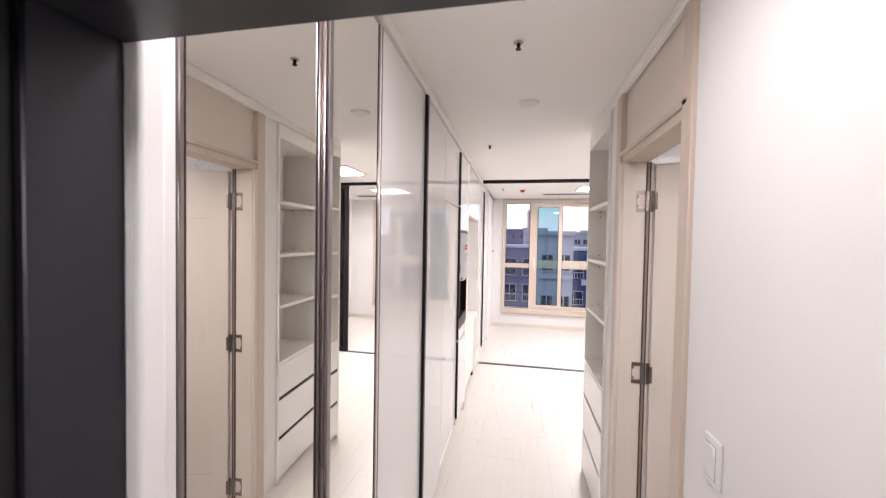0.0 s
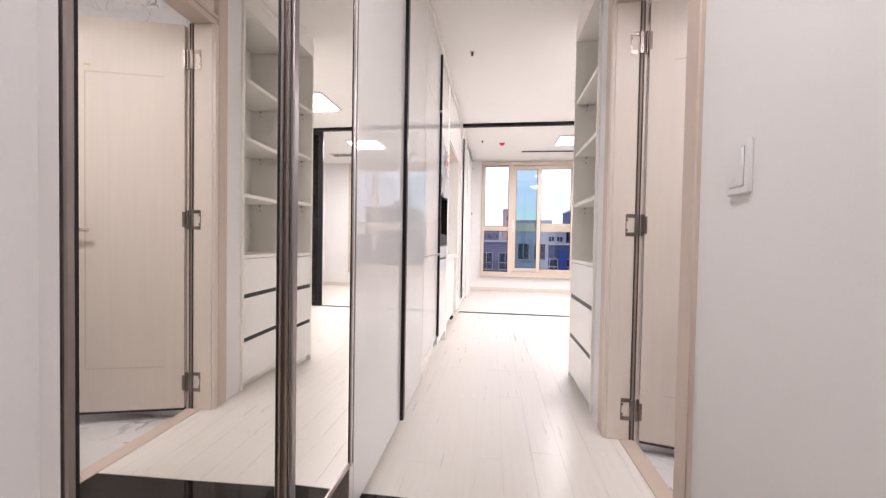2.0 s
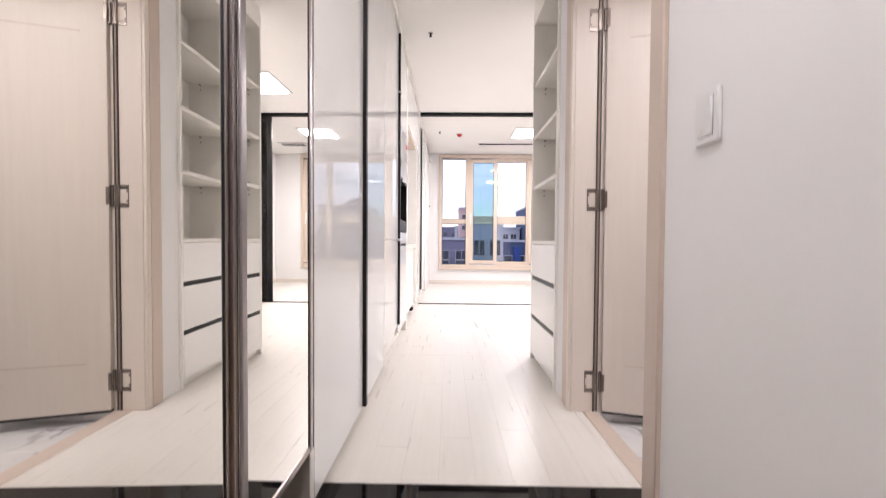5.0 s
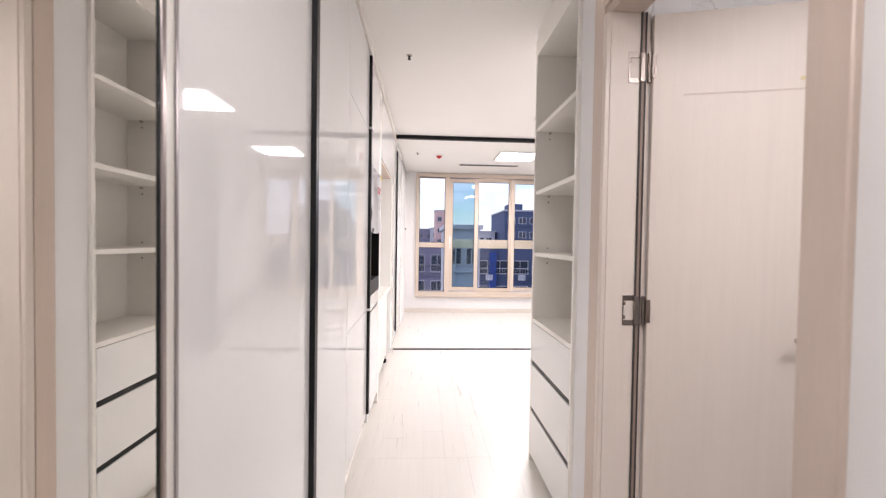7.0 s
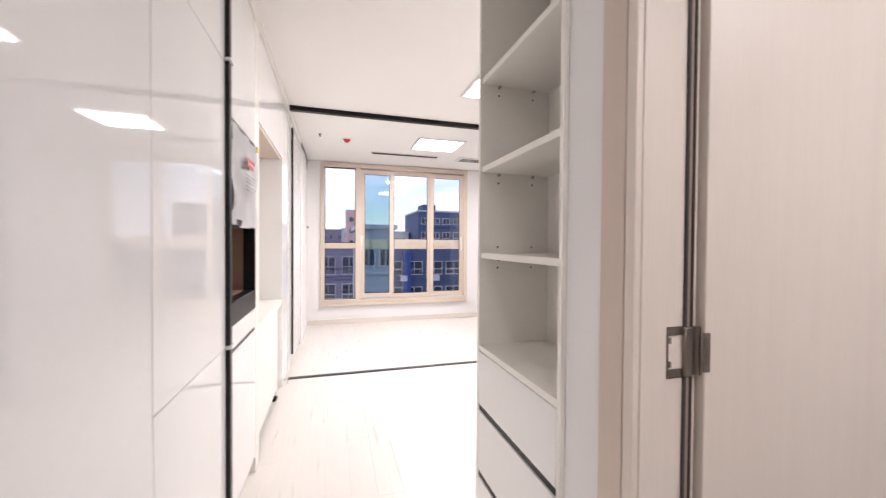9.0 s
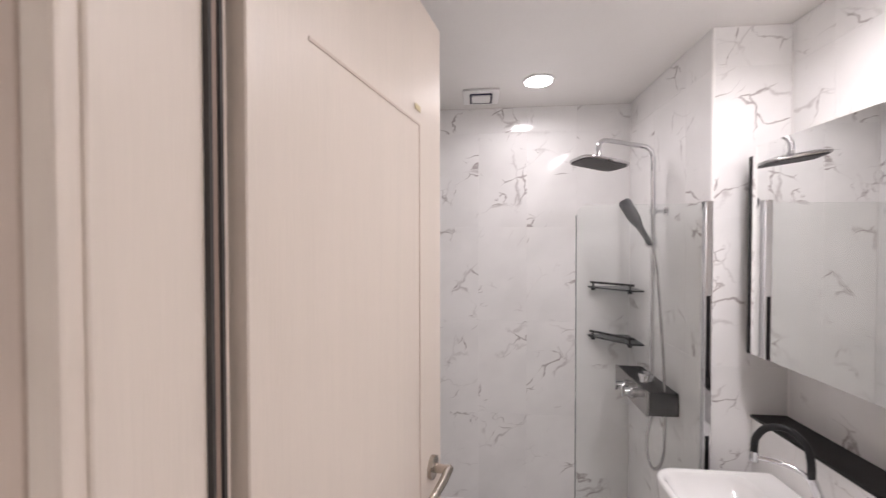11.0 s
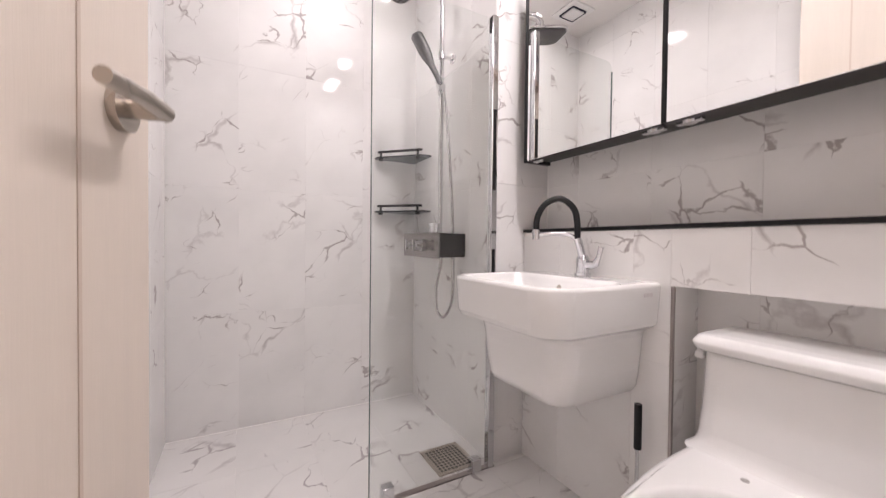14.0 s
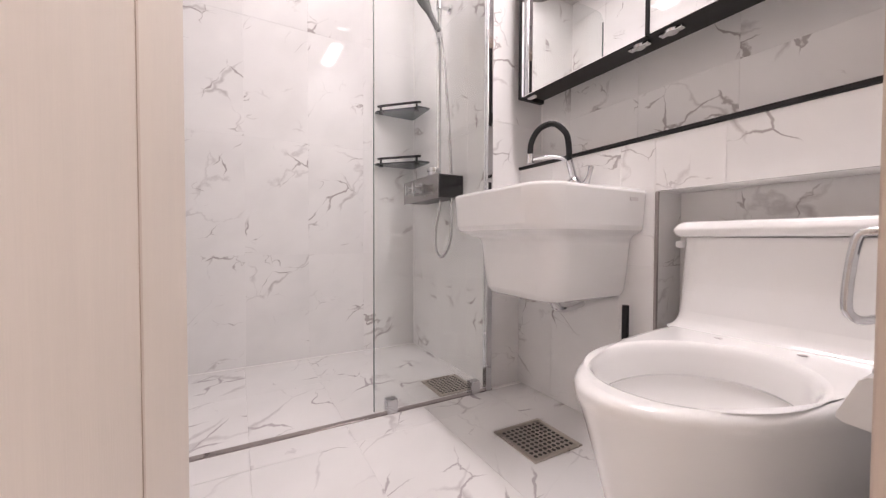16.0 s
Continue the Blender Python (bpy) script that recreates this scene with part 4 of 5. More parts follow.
wall_in = solid("wall_bath_inner", slab(PAR_X - 0.003, PAR_X + 0.0068, 0.45, DY0 - 0.036, BF - 0.1, CZ), GROUT, "tiled wall beside the toilet", "wall", **S)
solid("wall_bath_over_door", slab(PAR_X - 0.003, PAR_X + 0.003, DY0 - 0.0355, BY1 + 0.007, DZ + 0.036, CZ), TILE, "tile above the bathroom door", "wall", **S)
solid("ledge_shelf", slab(PAR_X + 0.009, COLX - 0.001, BY0 + 0.0005, 0.728, 0.846, 0.858, 0.002), BLACK, "black metal ledge shelf above the basin", "shelf", **S)
solid("trim_niche", slab(1.249, 1.2575, 0.7125, 0.7215, BF, 0.692, 0.001), STEEL, "steel corner trim of the toilet niche", "trim", **S)

TW, TH, JZ = 0.2835, 0.5555, -0.078
MESHES = {}


def tile_piece(parent, axis, out, c, u0, u1, z0, z1, material):
    """One tile, 8 mm thick, bevelled, on a wall whose face lies at c across the axis."""
    key = (axis, out, round(u1 - u0, 4), round(z1 - z0, 4), material.name)
    du, dz, g, t = (u1 - u0) / 2 - 0.0003, (z1 - z0) / 2 - 0.0003, 0.0005, 0.008
    if key not in MESHES:
        back, front = [(-du, -dz), (du, -dz), (du, dz), (-du, dz)], [(-du + g, -dz + g), (du - g, -dz + g), (du - g, dz - g), (-du + g, dz - g)]
        rows = [(back, -t), (back, -g), (front, 0)]
        vs = []
        for ring, d in rows:
            for u, z in ring:
                vs.append({"x": (out * d, u, z), "y": (u, out * d, z), "z": (u, z, d)}[axis])
        fs = [(0, 1, 2, 3), (8, 9, 10, 11)] + [(4 * r + i, 4 * r + (i + 1) % 4, 4 * r + 4 + (i + 1) % 4, 4 * r + 4 + i) for r in range(2) for i in range(4)]
        me = bpy.data.meshes.new("tile")
        me.from_pydata(vs, [], fs)
        b = bmesh.new()
        b.from_mesh(me)
        bmesh.ops.recalc_face_normals(b, faces=b.faces)
        b.to_mesh(me)
        b.free()
        me.materials.append(material)
        MESHES[key] = me
    ob = new("tile", MESHES[key])
    uc, zc = (u0 + u1) / 2, (z0 + z1) / 2
    ob.location = Vector({"x": (c, uc, zc), "y": (uc, c, zc), "z": (uc, zc, c)}[axis])
    ob.parent = parent
    return ob


def cuts(a, b, first, size):
    k = math.floor((a - first) / size)
    out = [a]
    while True:
        k += 1
        v = first + k * size
        if v >= b - 0.012:
            break
        if v > a + 0.012:
            out.append(v)
    return out + [b]


def tile_wall(parent, axis, out, c, u0, u1, z0, z1, ufirst, material=None, zfirst=JZ, w=TW, h=TH):
    us, zs = cuts(u0, u1, ufirst, w), cuts(z0, z1, zfirst, h)
    for a, b in zip(us, us[1:]):
        for p, q in zip(zs, zs[1:]):
            tile_piece(parent, axis, out, c, a, b, p, q, material or TILE)


# ---- shower ----
gp = thing("shower_screen", COLX, 1.12, BF, "frameless clear glass shower screen with rounded corner", "shower screen")
pts = [(0.905, -0.035), (1.36, -0.035), (1.36, 1.60)] + [(1.36 - 0.04 + 0.04 * math.cos(radians(a)), 1.60 + 0.04 * math.sin(radians(a))) for a in (15, 30, 45, 60, 75, 90)] + [(0.905, 1.64)]
gb = bmesh.new()
loft(gb, [[(COLX - 0.014, y, z) for y, z in pts], [(COLX - 0.006, y, z) for y, z in pts]])
pane = part("pane", gb, GLASS, gp, "clear glass pane", smooth=False)
edge = bmesh.new()
box(edge, COLX - 0.0135, COLX - 0.0065, 1.3605, 1.3625, -0.035, 1.60)
part("edge", edge, surface("green_glass_edge", (0.12, 0.16, 0.15), 0.1), gp, "dark polished glass edge")
post = part("post", slab(COLX - 0.026, COLX + 0.002, 0.8785, 0.9045, BF + 0.001, 1.65, 0.003, 2), CHROME, gp, "chrome wall post")
for a, b in ((1.0, 1.3), (0.62, 0.78)):
    part("seal", slab(COLX - 0.0275, COLX - 0.0262, 0.886, 0.899, a, b), BLACK, post)
for by in (0.955, 1.30):
    part("clamp", slab(COLX - 0.027, COLX + 0.006, by - 0.02, by + 0.02, BF + 0.001, 0.0, 0.003, 2), CHROME, gp, "small chrome floor clamp")
solid("trim_shower", slab(COLX - 0.022, COLX + 0.0, SY + 0.001, BY1, BF - 0.004, BF + 0.004, 0.001), STEEL, "steel floor strip at the shower", "trim", **S)

ss = thing("shower_set", 2.17, SY, 0.76, "chrome rain shower set with a black mixer box", "shower")
box_b = part("mixer_box", slab(2.045, 2.415, SY + 0.001, 0.995, 0.740, 0.842, 0.004, 2), BLACK, ss, "black glass-topped mixer box")
part("front_plate", slab(2.042, 2.418, 0.9955, 1.003, 0.735, 0.846, 0.003, 2), surface("dark_chrome", (0.30, 0.285, 0.28), 0.10, metal=1.0, var=0.03), box_b, "dark mirror-chrome front plate")
for kx in (2.19, 2.27):
    kb = bmesh.new()
    disc(kb, (kx, 1.0035, 0.790), (0, 1, 0), 0.026, 0.012, 24)
    disc(kb, (kx, 1.0155, 0.790), (0, 1, 0), 0.021, 0.032, 24, 0.019)
    box(kb, kx - 0.005, kx + 0.005, 1.047, 1.058, 0.765, 0.815, 0.002)
    part("knob", kb, CHROME, box_b, "chrome knob")
kb = bmesh.new()
disc(kb, (2.17, 0.955, 0.843), (0, 0, 1), 0.03, 0.03, 24, 0.027)
disc(kb, (2.17, 0.955, 0.873), (0, 0, 1), 0.034, 0.014, 24, 0.031)
part("diverter", kb, CHROME, box_b, "round chrome diverter knob")
PX, PY = 2.165, 0.932
pole = [(PX, PY, 0.842), (PX, PY, 1.4), (PX, PY, 1.885), (PX, PY + 0.008, 1.915), (PX, PY + 0.03, 1.937), (PX, PY + 0.06, 1.944), (PX - 0.02, 1.12, 1.962), (PX - 0.035, 1.165, 1.963), (PX - 0.042, 1.185, 1.95), (PX - 0.052, 1.192, 1.925), (PX - 0.055, 1.192, 1.885)]
part("pole", tube(bmesh.new(), pole, 0.0105, 14), CHROME, ss)
wb = bmesh.new()
tube(wb, [(PX, PY - 0.012, 1.64), (PX, SY + 0.001, 1.64)], [0.008, 0.008], 12)
disc(wb, (PX, SY + 0.001, 1.64), (0, 1, 0), 0.02, 0.008, 20)
disc(wb, (PX, PY, 1.625), (0, 0, 1), 0.016, 0.03, 18)
part("bracket", wb, CHROME, ss)
TILT = pose(PX - 0.055, 1.192, 1.853, 7.5, 0, 17) @ Matrix.Diagonal((0.78, 0.78, 1, 1))
rh = bmesh.new()
loft(rh, [rrect(0, 0, 0.080, 0.115, 0.05, 0.017, 8), rrect(0, 0, 0.110, 0.148, 0.06, 0.007, 8), rrect(0, 0, 0.111, 0.149, 0.06, 0.001, 8), rrect(0, 0, 0.107, 0.145, 0.058, -0.004, 8)])
disc(rh, (0, 0, 0.015), (0, 0, 1), 0.022, 0.022, 20, 0.014)
bmesh.ops.transform(rh, matrix=TILT, verts=rh.verts)
head = part("rain_head", rh, CHROME, ss, "rounded chrome rain head")
fp = bmesh.new()
loft(fp, [rrect(0, 0, 0.099, 0.137, 0.05, -0.0042, 8), rrect(0, 0, 0.099, 0.137, 0.05, -0.0065, 8)])
bmesh.ops.transform(fp, matrix=TILT, verts=fp.verts)
part("face", fp, surface("dark_spray_face", (0.035, 0.033, 0.033), 0.35), head, "dark ribbed spray face")
NOZZLE = surface("grey_nozzle_rubber", (0.16, 0.15, 0.15), 0.5)
for i in range(12):
    nz = slab(-0.085, 0.085, -0.122 + 0.022 * i, -0.117 + 0.022 * i, -0.0085, -0.0066)
    bmesh.ops.transform(nz, matrix=TILT, verts=nz.verts)
    part("nozzle_strip", nz, NOZZLE, head)
hb = bmesh.new()
axis0, axis1 = Vector((PX - 0.028, 1.075, 1.69)), Vector((PX - 0.058, 0.968, 1.49))
dirv = (axis1 - axis0).normalized()
flat = Vector((0.87, -0.49, 0)) - dirv * Vector((0.87, -0.49, 0)).dot(dirv)
flat.normalize()
nrm = dirv.cross(flat).normalized()
rings = []
for s, wd, th in ((0.0, 0.018, 0.007), (0.012, 0.027, 0.010), (0.085, 0.027, 0.011), (0.115, 0.022, 0.011), (0.145, 0.014, 0.010), (0.21, 0.012, 0.010), (0.232, 0.011, 0.009)):
    p = axis0 + dirv * s
    rings.append([p + nrm * wd * math.cos(2 * math.pi * k / 16) + flat * th * math.sin(2 * math.pi * k / 16) for k in range(16)])
loft(hb, rings)
part("hand_shower", hb, surface("dark_grey_plastic", (0.055, 0.055, 0.058), 0.3), ss, "dark grey hand shower")
hh = bmesh.new()
disc(hh, (PX, PY, 1.468), (0, 0, 1), 0.018, 0.045, 20)
tube(hh, [(PX - 0.004, PY + 0.003, 1.487), (PX - 0.03, 0.955, 1.490), (PX - 0.058, 0.972, 1.496)], [0.014, 0.016, 0.019], 14)
part("slider", hh, CHROME, ss, "chrome holder")
hose = curve_points([(PX - 0.062, 0.955, 1.46), (PX - 0.066, 0.94, 1.34), (PX - 0.09, 0.925, 1.0), (PX - 0.11, 0.925, 0.70), (PX - 0.105, 0.93, 0.545), (PX - 0.06, 0.945, 0.475), (PX - 0.01, 0.95, 0.505), (PX + 0.005, 0.945, 0.60), (PX - 0.015, 0.935, 0.70), (PX - 0.02, 0.935, 0.740)])
part("hose", tube(bmesh.new(), hose, 0.0065, 10), surface("steel_hose", (0.55, 0.54, 0.54), 0.22, metal=1.0, var=0.35, fine=400), ss, "flexible steel hose")

for cz in (1.243, 0.962):
    cs = thing("corner_shelf", BX - 0.08, SY + 0.08, cz, "smoked glass corner shelf with a black rail", "shelf", group="corner shelves")
    b2 = bmesh.new()
    outline = [(BX - 0.004, SY + 0.004), (BX - 0.004, SY + 0.232), (BX - 0.035, SY + 0.232), (BX - 0.215, SY + 0.06), (BX - 0.215, SY + 0.004)]
    loft(b2, [[(x, y, cz - 0.005) for x, y in outline], [(x, y, cz + 0.003) for x, y in outline]])
    part("plate", b2, DARKGLASS, cs, smooth=False)
    part("rail", tube(bmesh.new(), [(BX - 0.03, SY + 0.222, cz + 0.028), (BX - 0.04, SY + 0.217, cz + 0.028), (BX - 0.20, SY + 0.065, cz + 0.028), (BX - 0.207, SY + 0.05, cz + 0.028)], 0.0065, 10), BLACK, cs)
    for px, py in ((BX - 0.045, SY + 0.212), (BX - 0.195, SY + 0.07)):
        part("peg", disc(bmesh.new(), (px, py, cz + 0.003), (0, 0, 1), 0.006, 0.025, 12), BLACK, cs)
        part("foot", disc(bmesh.new(), (px, py, cz - 0.005), (0, 0, -1), 0.012, 0.012, 16), BLACK, cs)


def drain(x0, x1, y0, y1, n, label):
    d = thing("floor_drain", (x0 + x1) / 2, (y0 + y1) / 2, BF, label, "drain", group="floor drains")
    fr = bmesh.new()
    for a in ((x0, x0 + 0.012, y0, y1), (x1 - 0.012, x1, y0, y1), (x0 + 0.012, x1 - 0.012, y0, y0 + 0.012), (x0 + 0.012, x1 - 0.012, y1 - 0.012, y1)):
        box(fr, a[0], a[1], a[2], a[3], BF + 0.0004, BF + 0.005, 0.001)
    part("frame", fr, NICKEL, d)
    part("grate", slab(x0 + 0.0125, x1 - 0.0125, y0 + 0.0125, y1 - 0.0125, BF + 0.0004, BF + 0.003), NICKEL, d, "perforated steel grate")
    # holes are dark discs on the grate, their shade is in the colour
    holes = bmesh.new()
    sx, sy = (x1 - x0 - 0.03) / n, (y1 - y0 - 0.03) / n
    for i in range(n):
        for j in range(n):
            disc(holes, (x0 + 0.015 + sx * (i + 0.5), y0 + 0.015 + sy * (j + 0.5), BF + 0.003), (0, 0, 1), min(sx, sy) * 0.36, 0.0004, 8)
    part("holes", holes, SHADOWGAP, d, "dark round holes")


drain(1.855, 2.03, 0.92, 1.09, 9, "square perforated steel drain in the shower")
drain(1.36, 1.545, 0.885, 1.07, 9, "square perforated steel drain in the bathroom floor")

# ---- basin ----
bs = thing("wash_basin", 1.51, 0.72, 0.37, "square white ceramic wall basin tapering into its shroud", "basin")
bx, by = 1.512, 0.925
bb = bmesh.new()
hx, hy = 0.232, 0.205


def basin_ring(cx, cy, a, b, r, z, n=9):
    """Rounded in front, nearly square at the wall."""
    pts = []
    for qx, qy, a0 in ((1, 1, 0), (-1, 1, 90), (-1, -1, 180), (1, -1, 270)):
        q = r if qy > 0 else min(r, 0.012)
        for i in range(n + 1):
            t = radians(a0 + 90 * i / n)
            pts.append((cx + qx * (a - q) + q * math.cos(t), cy + qy * (b - q) + q * math.sin(t), z))
    return pts


under = ((0.120, 0.118, 0.870, 0.050, 0.3745), (0.146, 0.138, 0.873, 0.056, 0.3765), (0.160, 0.149, 0.875, 0.060, 0.384), (0.167, 0.155, 0.876, 0.062, 0.400), (0.174, 0.158, 0.878, 0.062, 0.450), (0.180, 0.1605, 0.880, 0.062, 0.510), (0.183, 0.1625, 0.882, 0.062, 0.545), (0.187, 0.166, 0.886, 0.064, 0.558), (0.196, 0.174, 0.894, 0.067, 0.567), (0.210, 0.188, 0.908, 0.071, 0.574), (0.2215, 0.1985, 0.9185, 0.074, 0.582), (0.225, 0.2025, 0.9225, 0.076, 0.596), (0.2295, 0.2035, 0.9235, 0.077, 0.650), (0.232, 0.205, 0.925, 0.078, 0.690), (0.230, 0.203, 0.925, 0.077, 0.6965), (0.226, 0.199, 0.925, 0.074, 0.6995), (0.221, 0.194, 0.925, 0.070, 0.7005))
rings = [basin_ring(bx, c, a, b, r, z) for a, b, c, r, z in under]
rings += [rrect(bx + dx, by + dy, a, b, r, z, 9) for dx, dy, a, b, r, z in ((0, 0.045, 0.212, 0.141, 0.06, 0.6995), (0, 0.045, 0.207, 0.136, 0.06, 0.695), (0, 0.045, 0.203, 0.132, 0.06, 0.685), (-0.012, 0.046, 0.177, 0.120, 0.065, 0.645), (-0.022, 0.035, 0.132, 0.095, 0.06, 0.612), (-0.034, 0.023, 0.03, 0.03, 0.028, 0.600))]
loft(bb, rings)
part("bowl", bb, CERAM, bs)
dn = bmesh.new()
disc(dn, (bx - 0.034, by + 0.023, 0.6002), (0, 0, 1), 0.024, 0.003, 24)
disc(dn, (bx - 0.034, by + 0.023, 0.6030), (0, 0, 1), 0.013, 0.004, 20, 0.010)
part("plug", dn, CHROME, bs, "chrome plug")
part("overflow", disc(bmesh.new(), (bx + 0.02, by - 0.084, 0.664), (0, 1, 0.3), 0.009, 0.004, 16), NICKEL, bs)
part("badge", slab(bx - hx - 0.0009, bx - hx + 0.001, 0.765, 0.80, 0.665, 0.675), surface("grey_badge", (0.68, 0.64, 0.64), 0.5), bs)
part("waste_cap", tube(bmesh.new(), [(1.62, 0.87, 0.374), (1.62, 0.87, 0.345)], [0.028, 0.026], 18), CHROME, bs, "chrome bottle trap end")
wt_ = bmesh.new()
tube(wt_, curve_points([(1.49, 0.87, 0.374), (1.49, 0.87, 0.355), (1.485, 0.86, 0.338), (1.48, 0.82, 0.335), (1.48, 0.76, 0.345)]), 0.016, 14)
part("waste_pipe", wt_, CHROME, bs, "chrome waste pipe")

fc = thing("basin_tap", 1.512, 0.762, 0.70, "chrome basin tap with a black flexible spout", "tap")
fb = bmesh.new()
disc(fb, (1.512, 0.762, 0.7008), (0, 0, 1), 0.025, 0.010, 24)
disc(fb, (1.512, 0.762, 0.710), (0, 0, 1), 0.019, 0.045, 24, 0.021)
disc(fb, (1.512, 0.762, 0.755), (0, 0, 1), 0.021, 0.012, 24, 0.013)
tube(fb, curve_points([(1.512, 0.764, 0.76), (1.513, 0.778, 0.80), (1.515, 0.786, 0.822)]), [0.012] * 12 + [0.0115], 14)
body = part("body", fb, CHROME, fc)
sb = tube(bmesh.new(), curve_points([(1.514, 0.784, 0.812), (1.530, 0.803, 0.830), (1.562, 0.838, 0.836), (1.598, 0.877, 0.830)]), 0.0065, 12)
part("spout_arm", sb, CHROME, body)
lv = bmesh.new()
tube(lv, [(1.512, 0.762, 0.735), (1.490, 0.756, 0.736), (1.470, 0.752, 0.742), (1.460, 0.751, 0.765), (1.453, 0.750, 0.795)], [0.017, 0.014, 0.012, 0.007, 0.009], 14)
part("lever", lv, CHROME, body)
part("spout_hose", tube(bmesh.new(), curve_points([(1.514, 0.786, 0.815), (1.514, 0.788, 0.87), (1.520, 0.798, 0.915), (1.545, 0.828, 0.946), (1.577, 0.860, 0.932), (1.597, 0.877, 0.89), (1.600, 0.880, 0.845)]), 0.0098, 14), RUBBER, fc, "black rubber spout")
part("nozzle", disc(bmesh.new(), (1.600, 0.880, 0.848), (0, 0, -1), 0.0125, 0.032, 18, 0.0115), CHROME, fc)

# ---- toilet ----
to = thing("toilet", 0.945, 0.95, BF, "one-piece white ceramic toilet without its seat", "toilet")
TX, RZ = 0.957, 0.34


def rim(hw, y1, z, y0=0.63, n=48):
    """Straight at the tank (y0), a long half oval to the front (y1)."""
    cy, pts = 0.80, []
    for k in range(n):
        a = 2 * math.pi * k / n
        c, s = math.cos(a), math.sin(a)
        if s >= 0:
            pts.append((TX + hw * c, cy + (y1 - cy) * s, z))
        else:
            pts.append((TX + hw * math.copysign(abs(c) ** 0.3, c), cy - (cy - y0) * abs(s) ** 0.3, z))
    return pts


def oval(hx, hy, z, cy=1.105, n=48):
    return [(TX + hx * math.cos(2 * math.pi * k / n), cy + hy * math.sin(2 * math.pi * k / n), z) for k in range(n)]


bowl = bmesh.new()
outer_rings = ((0.160, 1.232, BF + 0.001), (0.163, 1.238, BF + 0.015), (0.170, 1.262, 0.10), (0.183, 1.298, 0.21), (0.194, 1.320, 0.275), (0.202, 1.333, RZ - 0.032), (0.2050, 1.3375, RZ - 0.022), (0.2055, 1.3385, RZ - 0.014), (0.2035, 1.3365, RZ - 0.007), (0.199, 1.3315, RZ - 0.002), (0.193, 1.325, RZ + 0.0005), (0.186, 1.3175, RZ + 0.0015))
inner_rings = ((0.156, 0.199, 0.0015, 1.095), (0.150, 0.194, 0.0005, 1.095), (0.146, 0.190, -0.003, 1.095), (0.1425, 0.187, -0.009, 1.095), (0.139, 0.184, -0.020, 1.095), (0.134, 0.180, -0.055, 1.095), (0.133, 0.179, -0.062, 1.095), (0.138, 0.184, -0.068, 1.095), (0.134, 0.180, -0.085, 1.095), (0.115, 0.155, -0.12, 1.09), (0.085, 0.115, -0.16, 1.075), (0.05, 0.075, -0.21, 1.05), (0.03, 0.05, -0.225, 1.03))
loft(bowl, [rim(*o) for o in outer_rings] + [oval(a, b, RZ + z, c) for a, b, z, c in inner_rings])
part("bowl", bowl, CERAM, to)
tk = bmesh.new()
TCY = 0.705
flare = ((0.219, 0.122, RZ - 0.002), (0.2125, 0.113, RZ + 0.003), (0.207, 0.105, RZ + 0.011), (0.2035, 0.100, RZ + 0.022), (0.2015, 0.0965, RZ + 0.040), (0.198, 0.091, 0.45), (0.194, 0.087, 0.5595))
loft(tk, [rrect(TX, TCY, a, b, 0.042, z, 8) for a, b, z in flare])
part("tank", tk, CERAM, to)
ld = bmesh.new()
loft(ld, [rrect(TX, TCY, a, b, 0.030, z, 8) for a, b, z in ((0.196, 0.089, 0.5615), (0.203, 0.097, 0.5635), (0.2075, 0.1015, 0.568), (0.211, 0.1045, 0.577), (0.2115, 0.105, 0.580), (0.2105, 0.104, 0.5835), (0.204, 0.0975, 0.5935), (0.2005, 0.094, 0.597), (0.195, 0.089, 0.5985), (0.16, 0.06, 0.600))])
part("tank_lid", ld, CERAM, to)
# grey discs on the rim, coloured as the shaded bolt holes
for bxx in (TX - 0.062, TX + 0.074):
    hole = disc(bmesh.new(), (bxx, 0.857, RZ + 0.0025), (0, 0, 1), 0.0075, 0.0006, 20)
    part("seat_hole", hole, surface("seat_hole_grey", (0.30, 0.28, 0.27), 0.5), to, "grey seat bolt hole")
part("flush_lever", slab(TX + 0.194, TX + 0.214, 0.70, 0.775, 0.535, 0.553, 0.006, 3), PLASTIC, to, "white flush lever")

br = thing("toilet_brush", 1.32, 0.76, BF, "black-handled toilet brush leaning beside the basin", "brush")
part("handle", disc(bmesh.new(), (1.32, 0.755, 0.235), (0, 0, 1), 0.010, 0.125, 14), RUBBER, br)
part("rod", disc(bmesh.new(), (1.32, 0.757, 0.03), (0, 0, 1), 0.005, 0.205, 10), CHROME, br)
part("pot", disc(bmesh.new(), (1.32, 0.765, BF + 0.0005), (0, 0, 1), 0.042, 0.10, 24, 0.045), PLASTIC, br)

ph = thing("paper_holder", PAR_X + 0.02, 1.14, 0.5, "chrome toilet paper holder on the tiled wall", "paper holder")
part("plate", slab(PAR_X + 0.009, PAR_X + 0.016, 1.08, 1.20, 0.53, 0.585, 0.004), CHROME, ph)
loop = [(PAR_X + 0.014, 1.19, 0.562), (PAR_X + 0.045, 1.195, 0.563), (PAR_X + 0.056, 1.195, 0.552), (PAR_X + 0.062, 1.195, 0.49), (PAR_X + 0.058, 1.19, 0.472), (PAR_X + 0.05, 1.17, 0.468), (PAR_X + 0.05, 1.07, 0.468)]
part("arm", tube(bmesh.new(), curve_points(loop, 3), 0.0048, 10), CHROME, ph)

bc = thing("bidet_control", PAR_X + 0.01, 1.13, 0.33, "wedge-shaped white plastic control on the tiled wall", "control")
wg = bmesh.new()
